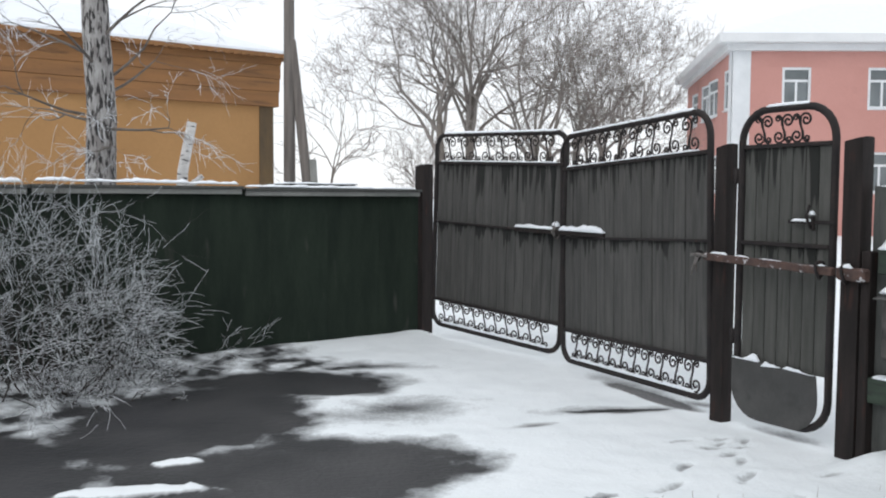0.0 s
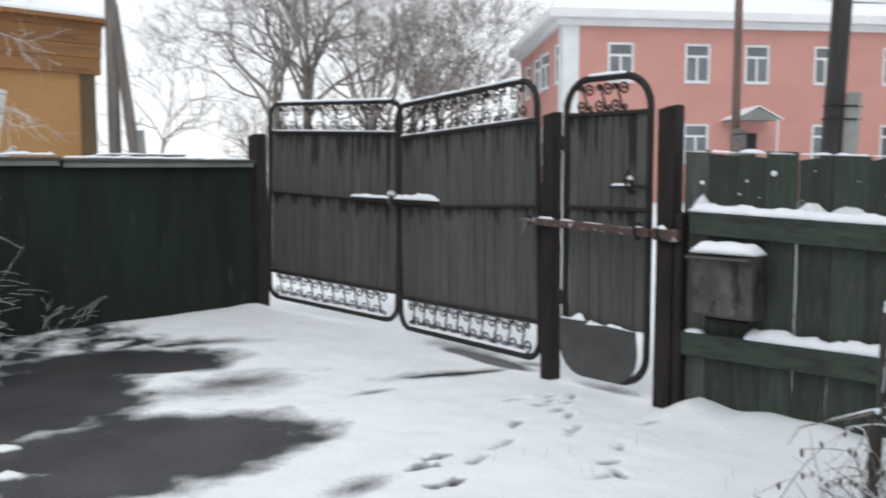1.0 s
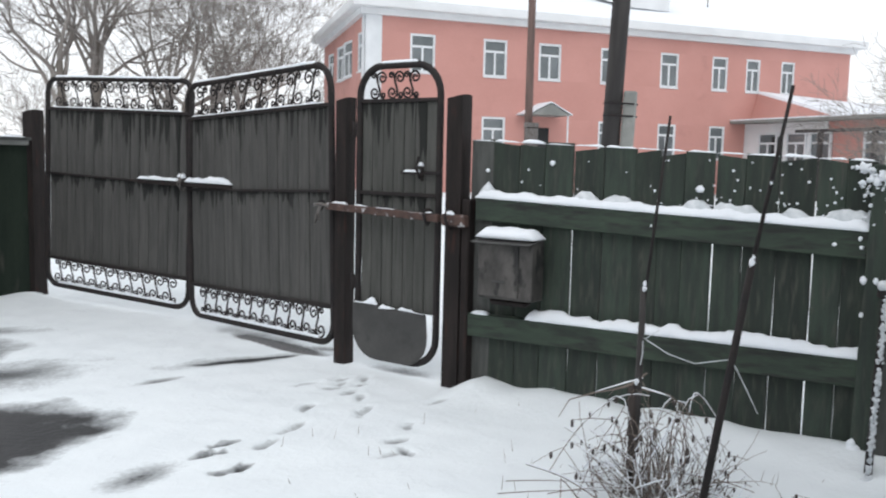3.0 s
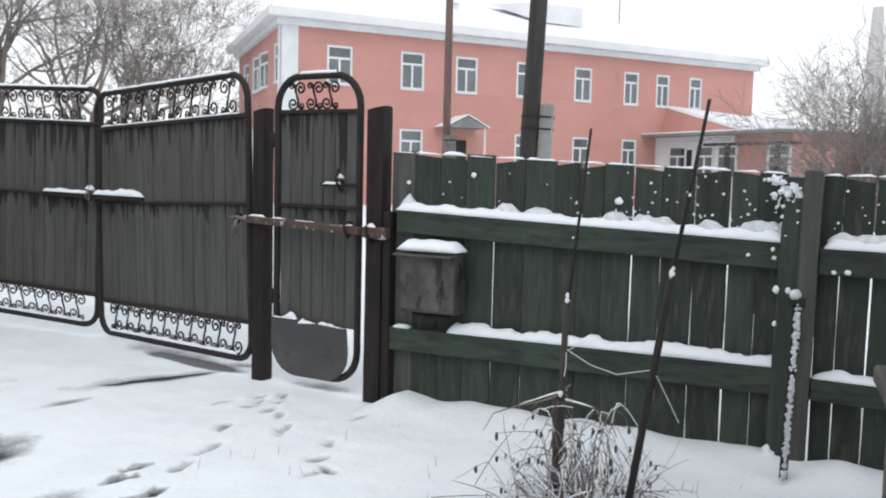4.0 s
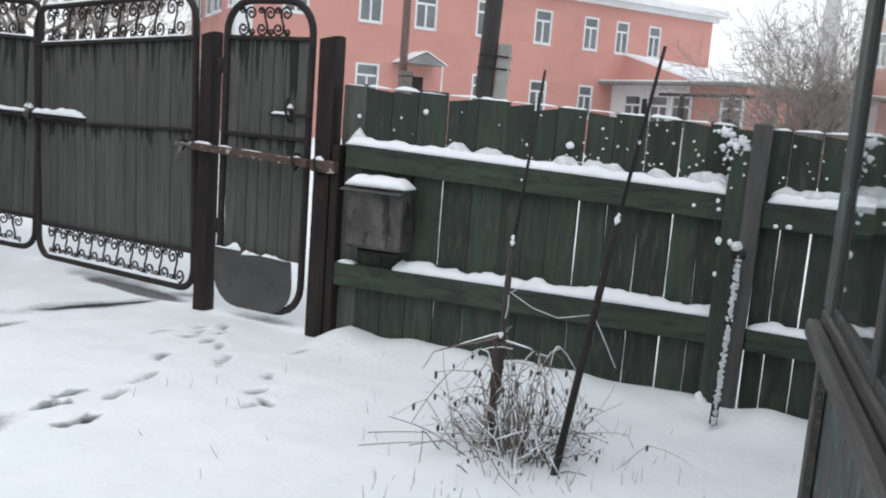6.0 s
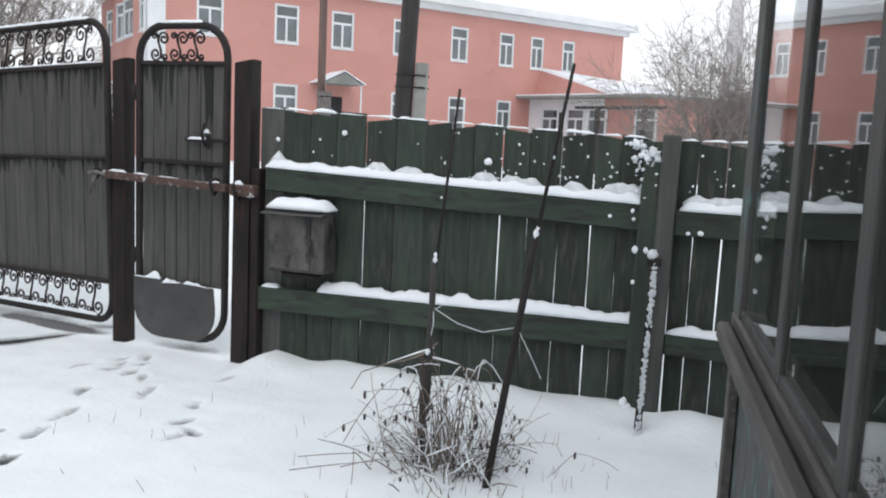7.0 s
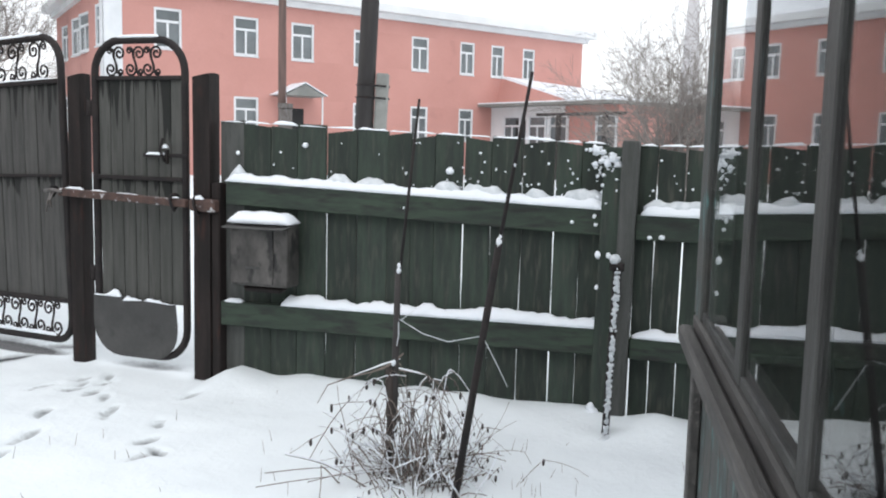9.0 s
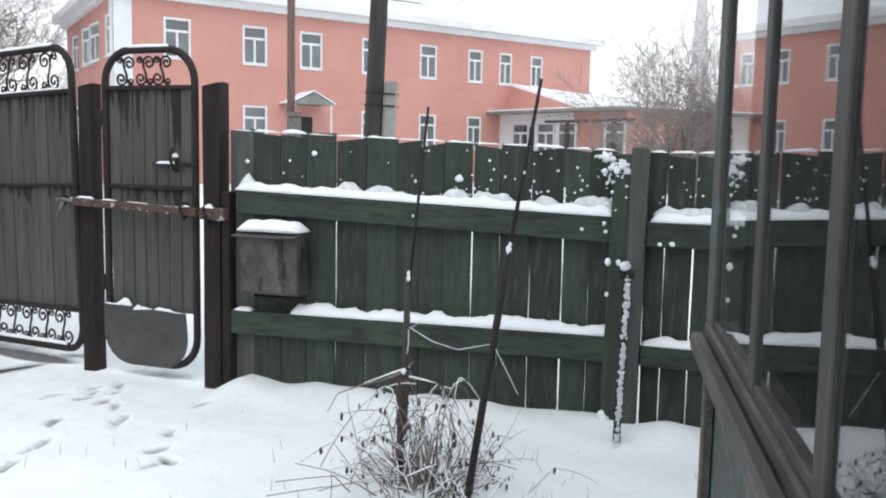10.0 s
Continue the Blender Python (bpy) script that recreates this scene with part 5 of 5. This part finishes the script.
lower = {13.42, 19.42, 22.74, 25.77}
wall_with_openings(pink, U0, U1, EV, [(x, w, (0, 1) if x in lower or x == 9.98 else (1,)) for x, w in WIN], Matrix())
SIDE = Matrix.Translation((U0, 0, 0)) @ Matrix(((0, 1, 0, 0), (1, 0, 0, 0), (0, 0, 1, 0), (0, 0, 0, 1)))
wall_with_openings(pink, 0.4, DEP, EV, [(0.45, 0.9, (1,)), (3.3, 1.6, (0, 1)), (5.3, 1.6, (0, 1)), (9.0, 1.2, (0, 1))], SIDE)
bm = bmesh.new()
box(bm, U1 - 0.4, 0.4, -0.2, U1, DEP, EV)
box(bm, U0 + 0.4, DEP - 0.4, -0.2, U1 - 0.4, DEP, EV)
part("back_wall", bm, PINK, pink)
bm = bmesh.new()
box(bm, U0 - 0.05, -0.06, -0.2, U0 + 0.72, -0.002, EV - 0.02)
box(bm, U0 - 0.06, -0.06, -0.2, U0 - 0.002, 0.55, EV - 0.02)
part("corner_pilaster", bm, WHITE_PAINT, pink, "white painted corner pilaster")
ov = 0.62
for name, q in (("soffit", (U0 - ov, -ov, EV, U1 + ov, DEP + ov, EV + 0.08)), ("cornice", (U0 - 0.25, -0.25, EV - 0.26, U1 + 0.25, DEP + 0.25, EV - 0.002)),
                ("fascia", (U0 - ov - 0.02, -ov - 0.02, EV + 0.03, U1 + ov, -ov, EV + 0.36)), ("fascia", (U0 - ov - 0.02, -ov, EV + 0.03, U0 - ov, DEP + ov, EV + 0.36))):
    bm = bmesh.new()
    box(bm, *q)
    part(name, bm, GREY_TRIM, pink, "pale grey eaves board")
# hipped snowy roof
bm = bmesh.new()
e, rz, ry = EV + 0.36, 10.66, DEP / 2
q = [(U0 - ov, -ov, e), (U1 + ov, -ov, e), (U1 + ov, DEP + ov, e), (U0 - ov, DEP + ov, e), (U0 + 5.2, ry, rz), (U1 - 3.6, ry, rz)]
vs = [bm.verts.new(p) for p in q]
for f in ((0, 1, 5, 4), (1, 2, 5), (2, 3, 4, 5), (3, 0, 4), (3, 2, 1, 0)):
    bm.faces.new([vs[i] for i in f])
part("roof", bm, SNOW, pink, "hipped roof under even snow")
# dormer and roof vents
bm = bmesh.new()
d0, d1 = 19.6, 25.0
vs = [bm.verts.new(p) for p in ((d0 + 2.2, 2.2, 9.2), (d1 - 0.6, 2.2, 9.2), (d1 - 0.6, 2.2, 10.15), (d0 + 2.2, 2.2, 10.15), (d0 + 2.2, 5.4, 10.5), (d1 - 0.6, 5.4, 10.5), (d0 + 0.3, 4.6, 10.3))]
bm.faces.new(vs[:4])
bm.faces.new((vs[3], vs[2], vs[5], vs[4]))
bm.faces.new((vs[0], vs[3], vs[4], vs[6]))
part("dormer", bm, GREY_TRIM, pink, "grey boarded dormer")
for x, y, hgt in ((17.5, 3.4, 0.45), (27.6, 4.6, 0.35)):
    tb = Tubes()
    tb.add([(x, y, 9.0), (x, y, 9.35 + hgt)], 0.13, 8)
    tb.add([(x, y, 9.37 + hgt), (x, y, 9.45 + hgt)], 0.19, 8)
    tb.part("roof_vent", GREY_TRIM, pink)
tb = Tubes()
tb.add([(28.6, 5.0, 10.0), (28.6, 5.0, 12.8)], 0.03, 5)
tb.part("antenna_mast", STEEL, pink)
# entrance canopy
bm = bmesh.new()
cx, cz = 16.2, 3.50
vs = [bm.verts.new(p) for p in ((cx - 1.0, -1.6, cz), (cx + 1.0, -1.6, cz), (cx, -1.6, cz + 0.50), (cx - 1.0, 0, cz), (cx + 1.0, 0, cz), (cx, 0, cz + 0.50))]
for f in ((0, 1, 2), (0, 2, 5, 3), (1, 4, 5, 2), (0, 3, 4, 1)):
    bm.faces.new([vs[i] for i in f])
part("entrance_canopy", bm, CONCRETE, pink, "small gabled entrance canopy")
bm = bmesh.new()
vs = [bm.verts.new(p) for p in ((cx - 1.08, -1.66, cz + 0.02), (cx, -1.66, cz + 0.55), (cx + 1.08, -1.66, cz + 0.02), (cx - 1.08, 0, cz + 0.02), (cx, 0, cz + 0.55), (cx + 1.08, 0, cz + 0.02))]
up = [bm.verts.new(v.co + Vector((0, 0, 0.04))) for v in vs]
for f in ((0, 1, 4, 3), (1, 2, 5, 4)):
    bm.faces.new([up[i] for i in f])
    bm.faces.new([vs[i] for i in f][::-1])
for i, j in ((0, 1), (1, 2), (2, 5), (3, 0)):
    bm.faces.new((vs[i], vs[j], up[j], up[i]))
part("canopy_snow", bm, SNOW, pink, "snow on the canopy")
for x in (cx - 0.9, cx + 0.9):
    bm = bmesh.new()
    box(bm, x - 0.03, -1.53, 0, x + 0.03, -1.47, cz)
    part("canopy_post", bm, WHITE_PAINT, pink)
bm = bmesh.new()
box(bm, cx - 0.6, -0.03, 0, cx + 0.6, -0.002, 3.0, 0.01)
part("entrance_door", bm, UNLIT_DARK, pink, "dark recessed entrance door")

# the end wall meets the front at a little more than a right angle
SKEW = Matrix(((1, 0.108, 0, 0), (0, 1, 0, 0), (0, 0, 1, 0), (0, 0, 0, 1)))
for child in pink.children:
    if child.type == "MESH":
        child.data.transform(SKEW)
    else:
        child.location.x += 0.108 * child.location.y

# ---- low wing in front of the building's far end ----
wing = thing("low_wing", PB, "low pink wing with a long snowy awning", "building")
bm = bmesh.new()
box(bm, 28.0, -8.9, -0.2, 34.5, -0.004, 3.55)
part("wall", bm, PINK, wing)
bm = bmesh.new()
box(bm, 27.96, -5.5, -0.2, 27.996, -0.004, 3.55)
part("sheltered_wall", bm, GREY_TRIM, wing, "pale painted wall under the awning")
bm = bmesh.new()
low = [bm.verts.new(p) for p in ((28.3, -0.01, 3.7), (28.3, -6.5, 3.7), (36.5, -6.5, 3.7), (36.5, -0.01, 3.7))]
top = [bm.verts.new(p) for p in ((28.7, -0.01, 5.25), (36.5, -0.01, 4.9))]
bm.faces.new((low[0], low[1], top[0]))
bm.faces.new((low[1], low[2], top[1], top[0]))
bm.faces.new((low[2], low[3], top[1]))
bm.faces.new((low[3], low[0], top[0], top[1]))
bm.faces.new(low[::-1])
bmesh.ops.recalc_face_normals(bm, faces=bm.faces)
part("roof", bm, SNOW, wing, "sloping roof of the wing under snow")
bm = bmesh.new()
ga = [bm.verts.new(p) for p in ((28.26, -0.01, 3.76), (28.26, -5.6, 3.76), (28.66, -0.01, 5.12))]
bm.faces.new(ga)
ex = bmesh.ops.extrude_face_region(bm, geom=bm.faces[:])
for v in ex["geom"]:
    if isinstance(v, bmesh.types.BMVert):
        v.co.x += 0.03
bmesh.ops.recalc_face_normals(bm, faces=bm.faces)
part("gable", bm, PINK, wing, "pink plastered gable")
bm = bmesh.new()
box(bm, 27.0, -9.5, 3.55, 34.8, 0.0, 3.68, 0.02)
part("awning", bm, CONCRETE, wing, "thin grey awning board")
bm = bmesh.new()
box(bm, 27.02, -9.5, 3.684, 34.8, 0.0, 3.75, 0.02)
part("awning_snow", bm, SNOW, wing, "snow along the awning")
for y in (-7.7, -4.6, -3.1, -1.2):
    window_unit(wing, 0, 1.6, 1.1, 1.4, Matrix.Translation((27.92, y, 0)) @ Matrix(((0, 1, 0, 0), (-1, 0, 0, 0), (0, 0, 1, 0), (0, 0, 0, 1))))
# Flat panel; its near-black colour paints the shade inside an open doorway.
bm = bmesh.new()
box(bm, 27.93, -2.75, 0.0, 27.955, -2.0, 2.9)
part("door", bm, UNLIT_DARK, wing, "near-black panel painted as the gloom of an open doorway")
for y in (-9.3, -6.4):
    bm = bmesh.new()
    box(bm, 26.6, y - 0.09, -0.1, 26.78, y + 0.09, 3.0)
    part("porch_post", bm, POLE_WOOD, wing)
bm = bmesh.new()
box(bm, 26.55, -10.4, 3.0, 26.83, -5.0, 3.13)
part("porch_beam", bm, POLE_WOOD, wing)

# ---- poles in the street ----
sp = thing("street_pole", pose(12.42, 19.08, 0), "brown wooden street pole with a junction box", "utility pole")
tb = Tubes()
tb.add([(0, 0, -0.3), (0, 0, 9.5)], [0.11, 0.085], 10)
tb.part("pole", BROWN_POLE, sp)
bm = bmesh.new()
box(bm, -0.20, -0.25, 2.30, 0.16, -0.1, 2.42, 0.01)
box(bm, -0.16, -0.25, 1.6, 0.14, -0.1, 2.28, 0.01)
part("junction_box", bm, STEEL, sp)
tp = thing("street_pole", pose(7.19, 8.91, 0, 0, 0, -39) @ pose(0, 0, 0, 0, 2.2, 0), "thick tarred pole strapped to a concrete stub", "utility pole")
tb = Tubes()
tb.add([(0, 0, -0.3), (0.0, 0, 8.5)], [0.118, 0.098], 12)
tb.part("pole", POLE_WOOD, tp)
bm = bmesh.new()
box(bm, 0.118, -0.08, -0.3, 0.285, 0.10, 2.36, 0.02)
part("concrete_stub", bm, CONCRETE, tp, "pale square concrete stub")
for z in (2.2, 2.05):
    tb = Tubes()
    tb.add([(0.205 * math.cos(a) + 0.088, 0.13 * math.sin(a), z) for a in [i * math.pi / 8 for i in range(17)]], 0.012, 5)
    tb.part("wire_strap", IRON, tp)

# ---- chimney stack far off ----
ch = thing("chimney_stack", pose(76.2, 48.4, 0), "tall brick chimney stack, haze painted into its pale colour", "chimney")
tb = Tubes()
tb.add([(0, 0, 0), (0, 0, 17.2), (0, 0, 17.25)], [1.35, 0.45, 0.40], 16)
tb.part("stack", CHIMNEY, ch)

# ---- trees behind ----
tree("bare_tree", (3.47, 45.1, 0), 15.5, 0.27, 101, "tall leafless poplar with frosted twigs", 1, 6, 36, 3, 0.16)
tree("bare_tree", (4.76, 46.9, 0), 17.0, 0.25, 102, "tall leafless poplar with frosted twigs", 2, 6, 32, 3, 0.06)
tree("bare_tree", (8.2, 45.3, 0), 14.0, 0.26, 103, "broad leafless tree forking low", 2, 6, 40, 3, 0.22, first=0.30)
tree("bare_tree", (11.6, 48.4, 0), 13.0, 0.24, 104, "leafless tree with a dense frosted crown", 2, 6, 40, 3, 0.2, first=0.30)
tree("bare_tree", (14.8, 54.8, 0), 12.5, 0.20, 105, "leafless tree beside the pink building", 1, 6, 36, 3, 0.1)
tree("bare_tree", (2.3, 50.5, 0), 6.0, 0.11, 106, "smaller leafless tree with frosted twigs", 2, 5, 42, 3, 0.25, first=0.3)
tree("bare_tree", (-1.62, 29.2, 0), 6.2, 0.06, 107, "thin leafless tree behind the utility pole", 1, 4, 34, 3, 0.05)
tree("frosted_shrub", (15.6, 9.75, 0), 5.0, 0.07, 108, "frosted leafless shrub behind the fence", 6, 5, 38, 3, 0.30, bark=TWIG, twig=FAR_TWIG, first=0.22, least=0.005)
tree("frosted_shrub", (17.4, 10.1, 0), 4.6, 0.07, 109, "frosted leafless shrub behind the fence", 5, 5, 38, 3, 0.30, bark=TWIG, twig=FAR_TWIG, first=0.22, least=0.005)
